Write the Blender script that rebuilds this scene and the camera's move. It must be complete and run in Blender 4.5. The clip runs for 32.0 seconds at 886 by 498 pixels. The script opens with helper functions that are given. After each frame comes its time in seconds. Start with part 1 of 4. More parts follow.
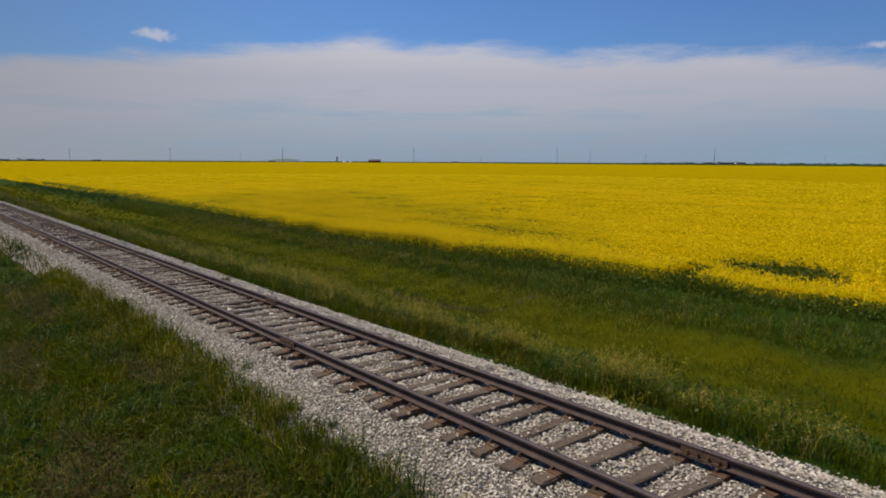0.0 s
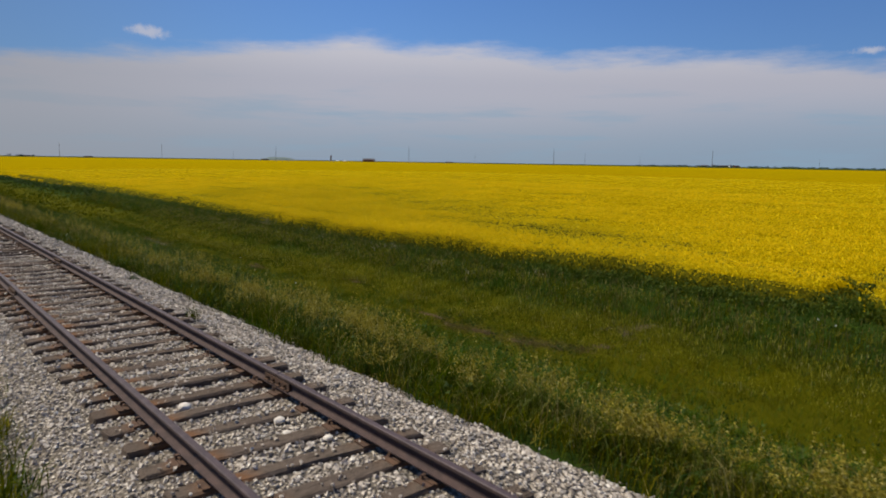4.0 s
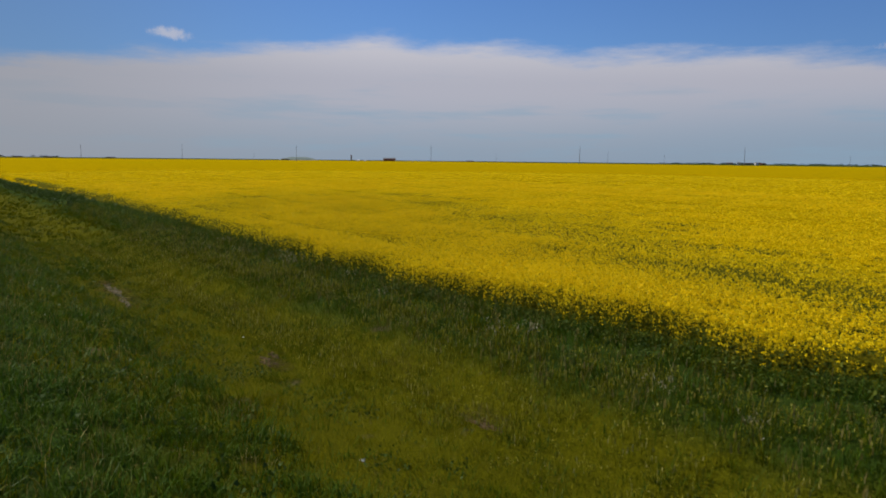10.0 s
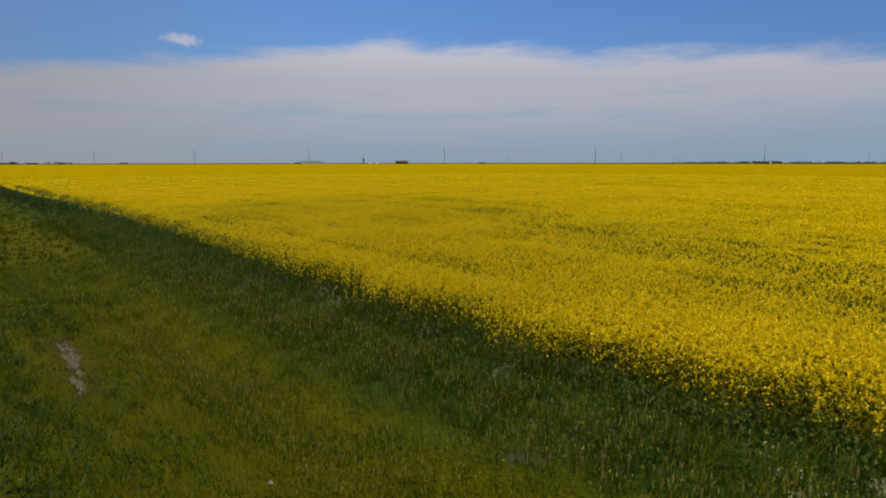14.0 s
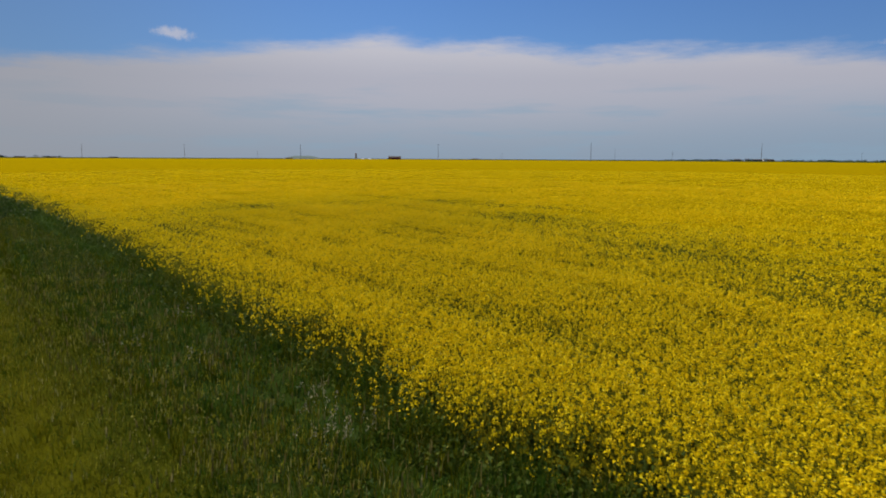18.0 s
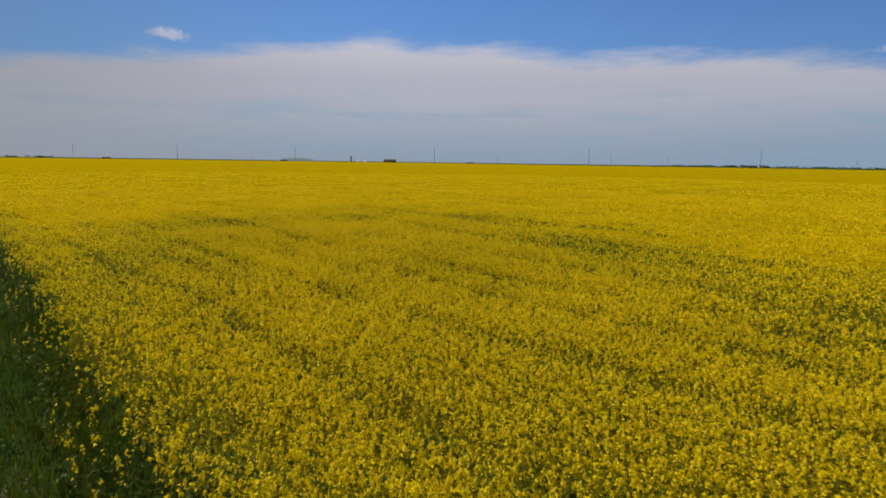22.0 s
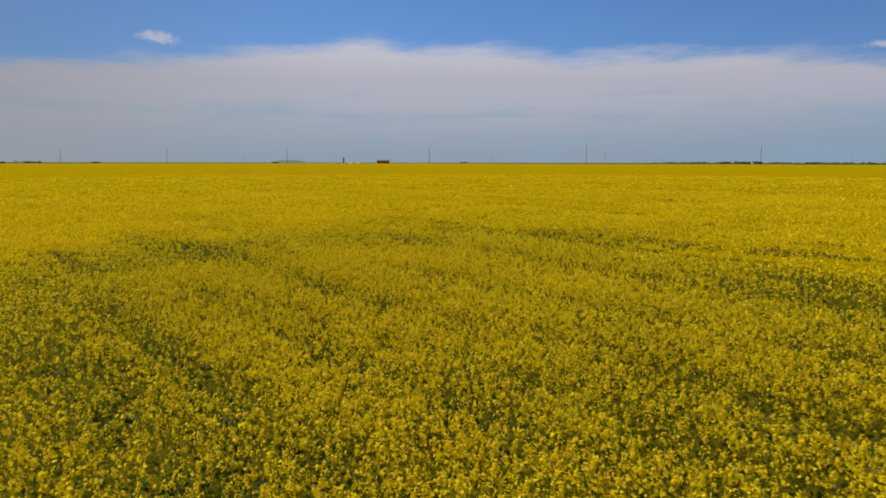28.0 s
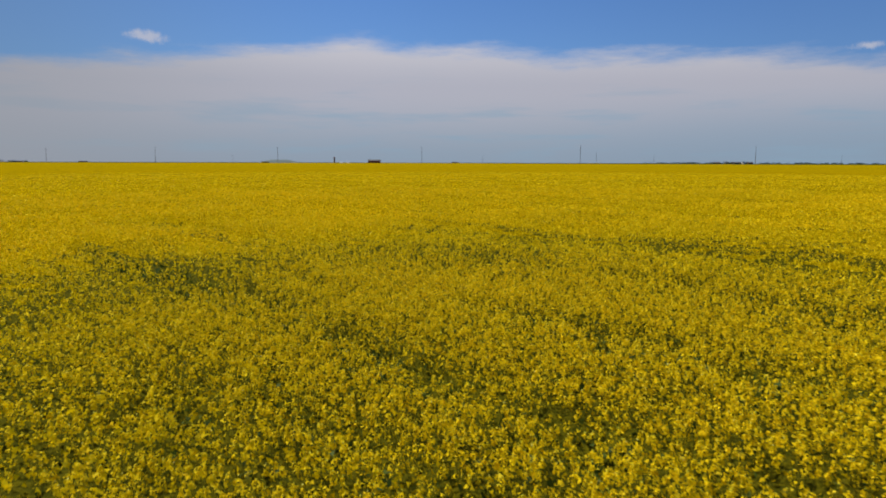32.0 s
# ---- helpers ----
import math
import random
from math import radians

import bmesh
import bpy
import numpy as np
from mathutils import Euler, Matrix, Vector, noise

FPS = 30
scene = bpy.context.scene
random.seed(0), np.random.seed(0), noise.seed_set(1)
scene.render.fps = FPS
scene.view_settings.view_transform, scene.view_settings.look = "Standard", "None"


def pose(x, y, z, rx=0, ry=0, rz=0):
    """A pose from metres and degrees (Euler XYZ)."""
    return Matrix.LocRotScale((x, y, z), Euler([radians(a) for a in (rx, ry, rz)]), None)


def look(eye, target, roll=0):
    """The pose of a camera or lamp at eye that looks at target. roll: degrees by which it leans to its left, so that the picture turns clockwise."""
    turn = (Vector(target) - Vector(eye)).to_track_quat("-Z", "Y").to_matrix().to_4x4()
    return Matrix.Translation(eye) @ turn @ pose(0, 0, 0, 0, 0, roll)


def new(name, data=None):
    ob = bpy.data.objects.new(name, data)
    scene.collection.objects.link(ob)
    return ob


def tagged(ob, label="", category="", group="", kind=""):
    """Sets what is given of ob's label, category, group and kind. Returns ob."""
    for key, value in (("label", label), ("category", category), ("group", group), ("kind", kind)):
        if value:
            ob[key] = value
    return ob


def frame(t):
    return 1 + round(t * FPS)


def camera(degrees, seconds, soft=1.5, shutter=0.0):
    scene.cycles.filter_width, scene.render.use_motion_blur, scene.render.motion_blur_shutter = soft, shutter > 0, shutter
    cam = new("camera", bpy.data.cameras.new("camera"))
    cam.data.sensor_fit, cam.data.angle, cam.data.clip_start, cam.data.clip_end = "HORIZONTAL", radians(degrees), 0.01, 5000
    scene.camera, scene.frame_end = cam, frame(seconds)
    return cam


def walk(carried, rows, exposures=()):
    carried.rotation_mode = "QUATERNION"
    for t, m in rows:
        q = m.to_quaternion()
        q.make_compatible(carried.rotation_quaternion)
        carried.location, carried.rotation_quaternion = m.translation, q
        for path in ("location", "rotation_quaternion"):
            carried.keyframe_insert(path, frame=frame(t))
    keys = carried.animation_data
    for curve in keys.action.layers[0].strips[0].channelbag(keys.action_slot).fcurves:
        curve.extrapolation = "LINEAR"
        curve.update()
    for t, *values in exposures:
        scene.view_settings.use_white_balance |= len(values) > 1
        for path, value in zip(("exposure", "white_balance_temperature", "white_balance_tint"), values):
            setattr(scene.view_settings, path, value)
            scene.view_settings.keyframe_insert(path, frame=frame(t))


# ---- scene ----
# camera and its way
cam = camera(64.6, 32.0, 1.85, 0.3)
PATH = [
    (0, (0.000, -6.812, 3.380), (-15.435, 5.662, 0.895), 0.32),
    (0.5, (-0.968, -6.421, 3.208), (-16.395, 6.064, 0.732), 0.14),
    (1, (-2.061, -6.002, 3.068), (-17.473, 6.504, 0.605), 0.14),
    (1.5, (-3.195, -5.562, 2.940), (-18.581, 6.978, 0.492), 0.26),
    (2, (-4.360, -5.045, 2.790), (-19.723, 7.526, 0.353), 0.39),
    (2.5, (-5.516, -4.490, 2.603), (-20.862, 8.107, 0.192), 0.71),
    (4.5, (-10.083, -2.277, 2.415), (-25.381, 10.362, -0.082), 0.89),
    (5, (-11.318, -1.728, 2.414), (-26.615, 10.906, -0.109), 0.83),
    (5.5, (-12.651, -1.176, 2.389), (-27.960, 11.444, -0.131), 0.81),
    (6, (-14.025, -0.634, 2.369), (-29.351, 11.968, -0.137), 0.84),
    (6.5, (-15.375, -0.037, 2.382), (-30.723, 12.534, -0.145), 0.72),
    (7, (-16.676, 0.583, 2.388), (-32.068, 13.099, -0.144), 0.65),
    (7.5, (-17.943, 1.236, 2.396), (-33.376, 13.703, -0.133), 0.63),
    (8, (-19.196, 1.879, 2.433), (-34.658, 14.311, -0.093), 0.73),
    (8.5, (-20.493, 2.597, 2.464), (-35.998, 14.975, -0.067), 0.68),
    (9, (-21.825, 3.289, 2.480), (-37.373, 15.613, -0.045), 0.69),
    (9.5, (-23.145, 3.909, 2.482), (-38.741, 16.174, -0.036), 0.61),
    (10, (-24.469, 4.467, 2.478), (-40.116, 16.669, -0.031), 0.61),
    (10.5, (-25.809, 5.001, 2.446), (-41.508, 17.140, -0.045), 0.64),
    (11, (-27.128, 5.488, 2.406), (-42.863, 17.585, -0.062), 0.73),
    (11.5, (-28.419, 5.994, 2.377), (-44.196, 18.038, -0.080), 0.69),
    (12, (-29.624, 6.441, 2.353), (-45.432, 18.446, -0.092), 0.45),
    (12.5, (-30.804, 6.838, 2.332), (-46.626, 18.828, -0.100), 0.28),
    (13, (-31.927, 7.251, 2.305), (-47.768, 19.214, -0.129), 0.18),
    (13.5, (-32.918, 7.640, 2.257), (-48.768, 19.593, -0.173), 0.12),
    (14, (-33.937, 8.105, 2.226), (-49.799, 20.037, -0.224), -0.06),
    (14.5, (-34.957, 8.574, 2.199), (-50.813, 20.511, -0.273), -0.03),
    (16.5, (-39.684, 11.198, 2.128), (-55.467, 23.207, -0.459), 0.09),
    (17, (-40.786, 11.695, 2.140), (-56.546, 23.734, -0.452), 0.13),
    (17.5, (-41.870, 12.203, 2.135), (-57.611, 24.268, -0.439), 0.22),
    (18, (-42.977, 12.737, 2.130), (-58.688, 24.845, -0.432), 0.30),
    (18.5, (-44.082, 13.318, 2.119), (-59.772, 25.454, -0.436), 0.36),
    (19, (-45.200, 13.912, 2.118), (-60.863, 26.086, -0.426), 0.44),
    (19.5, (-46.321, 14.514, 2.130), (-61.970, 26.709, -0.402), 0.56),
    (20, (-47.437, 15.085, 2.136), (-63.079, 27.292, -0.382), 0.68),
    (20.5, (-48.552, 15.650, 2.147), (-64.183, 27.873, -0.357), 0.64),
    (21, (-49.697, 16.250, 2.188), (-65.316, 28.491, -0.302), 0.85),
    (21.5, (-50.861, 16.881, 2.213), (-66.479, 29.126, -0.264), 0.86),
    (22, (-52.024, 17.458, 2.223), (-67.642, 29.705, -0.242), 0.82),
    (22.5, (-53.158, 17.998, 2.237), (-68.785, 30.239, -0.206), 0.64),
    (23, (-54.345, 18.512, 2.240), (-69.976, 30.754, -0.175), 0.56),
    (23.5, (-55.528, 18.986, 2.268), (-71.154, 31.235, -0.129), 0.55),
    (24, (-56.687, 19.460, 2.282), (-72.298, 31.733, -0.096), 0.48),
    (24.5, (-57.802, 19.970, 2.293), (-73.409, 32.249, -0.083), 0.46),
    (25, (-58.897, 20.442, 2.291), (-74.491, 32.737, -0.090), 0.42),
    (25.5, (-60.010, 20.896, 2.282), (-75.589, 33.210, -0.101), 0.37),
    (27.5, (-64.260, 22.734, 2.016), (-79.784, 35.100, -0.455), 0.02),
    (28, (-65.295, 23.124, 1.884), (-80.794, 35.524, -0.571), 0.07),
    (28.5, (-66.377, 23.486, 1.789), (-81.847, 35.921, -0.668), 0.03),
    (29, (-67.495, 23.830, 1.666), (-82.936, 36.306, -0.770), -0.00),
    (29.5, (-68.603, 24.170, 1.531), (-84.004, 36.697, -0.893), 0.03),
    (30, (-69.645, 24.550, 1.393), (-85.025, 37.105, -1.020), 0.09),
    (30.5, (-70.609, 24.959, 1.325), (-85.960, 37.545, -1.108), 0.17),
    (31, (-71.587, 25.388, 1.322), (-86.925, 37.985, -1.142), 0.11),
    (31.5, (-72.573, 25.818, 1.354), (-87.903, 38.425, -1.104), 0.05),
    (32, (-73.589, 26.275, 1.383), (-88.913, 38.891, -1.071), 0.16),
]
walk(cam, [(t, look(eye, target, roll)) for t, eye, target, roll in PATH])

# ---- world, sun, exposure ----
SUN_EL, SUN_DIR = radians(54), Vector((-0.86, -0.50, 0)).normalized()
scene.view_settings.exposure = 0.45


class Nodes:
    """Small helper to chain shader nodes."""

    def __init__(self, tree):
        self.t = tree
        tree.nodes.clear()

    def add(self, kind, **sockets):
        n = self.t.nodes.new(kind)
        for k, v in sockets.items():
            self.put(n, k, v)
        return n

    def put(self, n, key, v):
        s = n.inputs[int(key[1:])] if key[0] == "i" and key[1:].isdigit() else n.inputs[key.replace("_", " ")]
        if isinstance(v, bpy.types.NodeSocket):
            self.t.links.new(v, s)
        else:
            s.default_value = v

    def math(self, op, a, b=0.0, clamp=False):
        n = self.t.nodes.new("ShaderNodeMath")
        n.operation, n.use_clamp = op, clamp
        self.put(n, "i0", a)
        self.put(n, "i1", b)
        return n.outputs[0]

    def step(self, v, lo, hi, a=0.0, b=1.0):
        n = self.t.nodes.new("ShaderNodeMapRange")
        n.interpolation_type = "SMOOTHSTEP"
        for i, s in enumerate((v, lo, hi, a, b)):
            self.put(n, f"i{i}", s)
        return n.outputs[0]

    def mix(self, f, a, b, kind="MIX"):
        n = self.t.nodes.new("ShaderNodeMix")
        n.data_type, n.blend_type = "RGBA", kind
        self.put(n, "i0", f)
        self.put(n, "i6", a if isinstance(a, bpy.types.NodeSocket) else (*a, 1))
        self.put(n, "i7", b if isinstance(b, bpy.types.NodeSocket) else (*b, 1))
        return n.outputs[2]

    def noise(self, vec, scale, detail=3.0, rough=0.55, stretch=None):
        if stretch:
            m = self.t.nodes.new("ShaderNodeMapping")
            self.put(m, "Vector", vec)
            m.inputs["Scale"].default_value = stretch
            vec = m.outputs[0]
        n = self.add("ShaderNodeTexNoise", Vector=vec, Scale=scale, Detail=detail, Roughness=rough)
        return n.outputs["Fac"]


world = bpy.data.worlds.new("sky")
world.use_nodes = True
scene.world = world
w = Nodes(world.node_tree)
sky = w.add("ShaderNodeTexSky")
sky.sky_type, sky.sun_disc = "NISHITA", False
sky.sun_elevation, sky.sun_rotation = SUN_EL, math.atan2(SUN_DIR.x, SUN_DIR.y)
sky.air_density, sky.dust_density, sky.ozone_density = 1.0, 0.6, 2.0
dirn = w.add("ShaderNodeTexCoord").outputs["Generated"]
sep = w.add("ShaderNodeSeparateXYZ", Vector=dirn)
zz = sep.outputs["Z"]
blue = w.mix(1.0, sky.outputs[0], (0.047, 0.070, 0.108), "MULTIPLY")
# a long bank of high cloud above the horizon, its upper edge a little uneven
bearing = w.math("MULTIPLY", w.math("ARCTAN2", w.math("MULTIPLY", sep.outputs["X"], -1.0), sep.outputs["Y"]), 180 / math.pi)
along = w.step(bearing, 5.0, 95.0)
along.node.interpolation_type = "LINEAR"
skyline = w.add("ShaderNodeValToRGB", Fac=along)
skyline.color_ramp.interpolation = "EASE"
bank_top = ((5, 0.118), (19.5, 0.131), (29, 0.146), (41.5, 0.149), (47.7, 0.162), (57.6, 0.166), (64.5, 0.159), (74, 0.140), (82.7, 0.126), (95, 0.110))
stops = skyline.color_ramp.elements
for k, (az, top) in enumerate(bank_top):
    stop = stops[k] if k < 2 else stops.new((az - 5) / 90)
    stop.position = (az - 5) / 90
    stop.color = (top, top, top, 1)
rise = w.add("ShaderNodeSeparateColor", Color=skyline.outputs[0]).outputs[0]
ragged = w.noise(dirn, 8.0, 8.0, 0.64, (1, 1, 5.5))
edge = w.math("ADD", rise, w.math("MULTIPLY", w.math("SUBTRACT", ragged, 0.5), 0.052))
bank = w.step(w.math("SUBTRACT", edge, zz), -0.007, 0.024)
streak = w.noise(dirn, 4.0, 4.0, 0.6, (1, 1, 9))
low = w.step(zz, 0.0, 0.10)
thin = w.math("MULTIPLY", w.step(streak, 0.47, 0.68), w.step(zz, 0.14, 0.06))
cloudcol = w.mix(low, (0.285, 0.355, 0.450), (0.465, 0.460, 0.522))
cloudcol = w.mix(w.step(zz, 0.10, 0.165), cloudcol, (0.60, 0.58, 0.62))
# the bank is greyer towards the left end and lets more blue through on the other side
cloudcol = w.mix(w.math("MULTIPLY", w.step(bearing, 48.0, 18.0), w.step(zz, 0.115, 0.02, 0.0, 0.55)), cloudcol, (0.245, 0.345, 0.460))
cloudcol = w.mix(w.math("MULTIPLY", thin, 0.60), cloudcol, (0.265, 0.385, 0.505))
cloudcol = w.mix(w.step(bearing, 55.0, 92.0, 0.0, 0.85), cloudcol, (0.330, 0.335, 0.365))
blue = w.mix(w.step(bearing, 54.0, 88.0, 0.0, 0.62), blue, (0.110, 0.190, 0.310))
blue = w.mix(w.step(bearing, 45.0, 15.0, 0.0, 0.28), blue, (0.085, 0.180, 0.400))
sight = w.mix(w.math("MULTIPLY", bank, 0.93), blue, cloudcol)
# two small torn clouds above the bank
for az, el, wide in ((73.1, 9.0, 0.027), (20.0, 8.0, 0.018)):
    c = Vector((-math.sin(radians(az)) * math.cos(radians(el)), math.cos(radians(az)) * math.cos(radians(el)), math.sin(radians(el))))
    off = w.add("ShaderNodeVectorMath", i0=dirn, i1=c)
    off.operation = "SUBTRACT"
    flat = w.add("ShaderNodeVectorMath", i0=off.outputs[0], i1=(1, 1, 3.4))
    flat.operation = "MULTIPLY"
    far = w.add("ShaderNodeVectorMath", i0=flat.outputs[0])
    far.operation = "LENGTH"
    torn = w.math("ADD", w.math("DIVIDE", far.outputs["Value"], wide), w.math("MULTIPLY", w.math("SUBTRACT", w.noise(dirn, 38.0, 6.0, 0.65), 0.5), 3.4))
    sight = w.mix(w.step(torn, 1.15, 0.1, 0.0, 0.72), sight, (0.55, 0.55, 0.62))
w.add("ShaderNodeOutputWorld", Surface=w.add("ShaderNodeBackground", Color=sight, Strength=0.70).outputs[0])

sun = new("sun", bpy.data.lights.new("sun", "SUN"))
sun.data.energy, sun.data.angle, sun.data.color = 4.0, radians(0.6), (1.0, 0.92, 0.77)
sun.matrix_world = look((0, 0, 50), Vector((0, 0, 50)) - (SUN_DIR * math.cos(SUN_EL) + Vector((0, 0, math.sin(SUN_EL)))))


# ---- materials ----
def material(name):
    m = bpy.data.materials.new(name)
    m.use_nodes = True
    return m, Nodes(m.node_tree)


def finish(n, color, rough=0.8, metal=0.0, bump=None, strength=0.3, dist=0.02, through_light=0.0, spec=0.3):
    b = n.add("ShaderNodeBsdfPrincipled", Base_Color=color if isinstance(color, bpy.types.NodeSocket) else (*color, 1), Roughness=rough, Metallic=metal)
    b.inputs["Specular IOR Level"].default_value = spec
    if bump is not None:
        n.put(b, "Normal", n.add("ShaderNodeBump", Strength=strength, Distance=dist, Height=bump).outputs[0])
    out = b.outputs[0]
    if through_light:
        tr = n.add("ShaderNodeBsdfTranslucent", Color=color if isinstance(color, bpy.types.NodeSocket) else (*color, 1))
        out = n.add("ShaderNodeMixShader", i0=through_light, i1=out, i2=tr.outputs[0]).outputs[0]
    n.add("ShaderNodeOutputMaterial", Surface=out)


def place(n):
    return n.add("ShaderNodeNewGeometry").outputs["Position"]


def island(n):
    return n.add("ShaderNodeNewGeometry").outputs["Random Per Island"]


def leafy(name, a, b, c, patch=0.5, rough=0.9, through_light=0.3, patchcol=None, spec=0.0):
    """Small leaves or blades: three tones by piece, a drift of tone over the ground."""
    m, n = material(name)
    r = island(n)
    col = n.mix(n.step(r, 0.15, 0.65), a, b)
    col = n.mix(n.step(r, 0.80, 0.97), col, c)
    if patchcol:
        col = n.mix(n.step(n.noise(place(n), patch, 3.0), 0.42, 0.66), col, patchcol)
    finish(n, col, rough, through_light=through_light, spec=spec)
    return m


GRASS_DARK = leafy("grass_dark", (0.016, 0.046, 0.003), (0.036, 0.074, 0.004), (0.075, 0.095, 0.008), 0.45, 0.5, patchcol=(0.062, 0.072, 0.003), spec=0.10)
GRASS_OLIVE = leafy("grass_olive", (0.064, 0.072, 0.001), (0.118, 0.111, 0.001), (0.190, 0.160, 0.008), 0.22, patchcol=(0.038, 0.062, 0.001))
STRAW = leafy("straw", (0.130, 0.110, 0.026), (0.210, 0.172, 0.048), (0.32, 0.27, 0.10), 0.8)
SEED = leafy("seed_head", (0.17, 0.165, 0.012), (0.28, 0.260, 0.026), (0.42, 0.38, 0.12), 0.8)
DEAD = leafy("dead_grass", (0.060, 0.044, 0.016), (0.105, 0.076, 0.030), (0.18, 0.14, 0.06), 0.8)
GRASS_BLUE = leafy("grass_fresh", (0.024, 0.064, 0.005), (0.048, 0.102, 0.007), (0.105, 0.140, 0.014), 0.4, 0.5, patchcol=(0.044, 0.078, 0.003), spec=0.06)
GOLD = leafy("gold_grass_heads", (0.250, 0.195, 0.022), (0.370, 0.300, 0.048), (0.52, 0.45, 0.15), 0.8)
BLEACHED = leafy("bleached_grass", (0.26, 0.22, 0.11), (0.40, 0.35, 0.20), (0.55, 0.50, 0.34), 0.8)
WEED_LEAF = leafy("weed_leaf", (0.030, 0.056, 0.009), (0.048, 0.080, 0.012), (0.085, 0.108, 0.020), 0.5, 0.6, spec=0.10)
CANOLA_LEAF = leafy("canola_leaf", (0.042, 0.066, 0.009), (0.070, 0.100, 0.013), (0.120, 0.142, 0.020), 0.4, 0.6, spec=0.08)
CANOLA_BUD = leafy("canola_bud", (0.46, 0.44, 0.030), (0.62, 0.56, 0.040), (0.72, 0.66, 0.12), 0.4)
CANOLA_STEM = leafy("canola_stem", (0.09, 0.10, 0.012), (0.14, 0.13, 0.012), (0.20, 0.17, 0.02), 0.4)


def petals():
    m, n = material("canola_petal")
    r = island(n)
    col = n.mix(n.step(r, 0.0, 0.6), (0.66, 0.455, 0.002), (0.85, 0.632, 0.004))
    col = n.mix(n.step(r, 0.88, 1.0), col, (0.84, 0.68, 0.03))
    col = n.mix(n.step(n.noise(place(n), 0.12, 3.0), 0.40, 0.70, 0.0, 0.30), col, (0.56, 0.440, 0.003))
    finish(n, col, 0.7, through_light=0.35, spec=0.06)
    return m


PETAL = petals()


def soil_grass():
    m, n = material("verge_ground")
    p = place(n)
    y = n.add("ShaderNodeSeparateXYZ", Vector=p).outputs["Y"]
    big, fine = n.noise(p, 0.35, 4.0), n.noise(p, 22.0, 5.0, 0.7)
    green = n.mix(n.step(fine, 0.3, 0.7), (0.012, 0.028, 0.004), (0.036, 0.054, 0.007))
    olive = n.mix(n.step(fine, 0.3, 0.7), (0.034, 0.036, 0.001), (0.088, 0.084, 0.002))
    earth = n.mix(n.step(fine, 0.3, 0.7), (0.040, 0.032, 0.018), (0.095, 0.075, 0.045))
    col = n.mix(n.step(n.math("ADD", y, n.math("MULTIPLY", big, 3.0)), 7.5, 10.5), green, olive)
    col = n.mix(n.step(n.math("ADD", y, n.math("MULTIPLY", big, 3.0)), 16.0, 18.5), col, green)
    col = n.mix(n.step(n.noise(p, 0.55, 5.0, 0.65), 0.64, 0.76, 0.0, 0.8), col, earth)
    finish(n, col, 1.0, bump=fine, strength=0.8, dist=0.06, spec=0.02)
    return m


def ballast_mat():
    m, n = material("ballast")
    p = place(n)
    v = n.add("ShaderNodeTexVoronoi", Vector=p, Scale=24.0)
    shade = n.add("ShaderNodeSeparateColor", Color=v.outputs["Color"]).outputs[0]
    col = n.mix(n.step(shade, 0.0, 1.0), (0.25, 0.212, 0.165), (0.57, 0.500, 0.415))
    # shade in the gaps between the stones, painted as a darker colour
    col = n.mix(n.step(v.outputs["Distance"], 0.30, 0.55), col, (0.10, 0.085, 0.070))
    col = n.mix(n.step(n.noise(p, 1.1, 3.0), 0.45, 0.70, 0.0, 0.5), col, (0.20, 0.165, 0.125))
    finish(n, col, 0.9, bump=n.math("SUBTRACT", 1.0, v.outputs["Distance"]), strength=1.0, dist=0.05, spec=0.08)
    return m


def stone_mat():
    m, n = material("crushed_stone")
    r = island(n)
    col = n.mix(n.step(r, 0.0, 0.7), (0.32, 0.270, 0.214), (0.60, 0.525, 0.440))
    col = n.mix(n.step(r, 0.85, 1.0), col, (0.76, 0.70, 0.61))
    grain = n.noise(place(n), 90.0, 4.0, 0.7)
    col = n.mix(n.step(grain, 0.35, 0.75, 0.0, 0.45), col, (0.20, 0.16, 0.12))
    finish(n, col, 0.85, bump=grain, strength=0.4, dist=0.01, spec=0.1)
    return m


def tie_mat():
    m, n = material("weathered_tie_wood")
    c = n.add("ShaderNodeTexCoord").outputs["Object"]
    rnd = n.add("ShaderNodeObjectInfo").outputs["Random"]
    grain = n.noise(c, 9.0, 6.0, 0.7, (14, 1, 8))
    col = n.mix(n.step(grain, 0.3, 0.7), (0.048, 0.036, 0.028), (0.175, 0.135, 0.106))
    col = n.mix(n.step(rnd, 0.1, 0.9, 0.0, 0.5), col, (0.095, 0.070, 0.052))
    crack = n.noise(c, 5.0, 3.0, 0.5, (20, 0.7, 6))
    col = n.mix(n.step(crack, 0.62, 0.70), col, (0.012, 0.010, 0.009))
    rail = n.math("ABSOLUTE", n.math("SUBTRACT", n.math("ABSOLUTE", n.add("ShaderNodeSeparateXYZ", Vector=c).outputs["Y"]), 0.75))
    rust = n.math("MULTIPLY", n.step(rail, 0.38, 0.05), n.step(n.noise(c, 4.0, 3.0), 0.32, 0.60))
    col = n.mix(n.math("MULTIPLY", rust, 0.75), col, (0.190, 0.082, 0.030))
    finish(n, col, 0.9, bump=n.math("SUBTRACT", grain, n.step(crack, 0.62, 0.70)), strength=0.7, dist=0.015, spec=0.05)
    return m


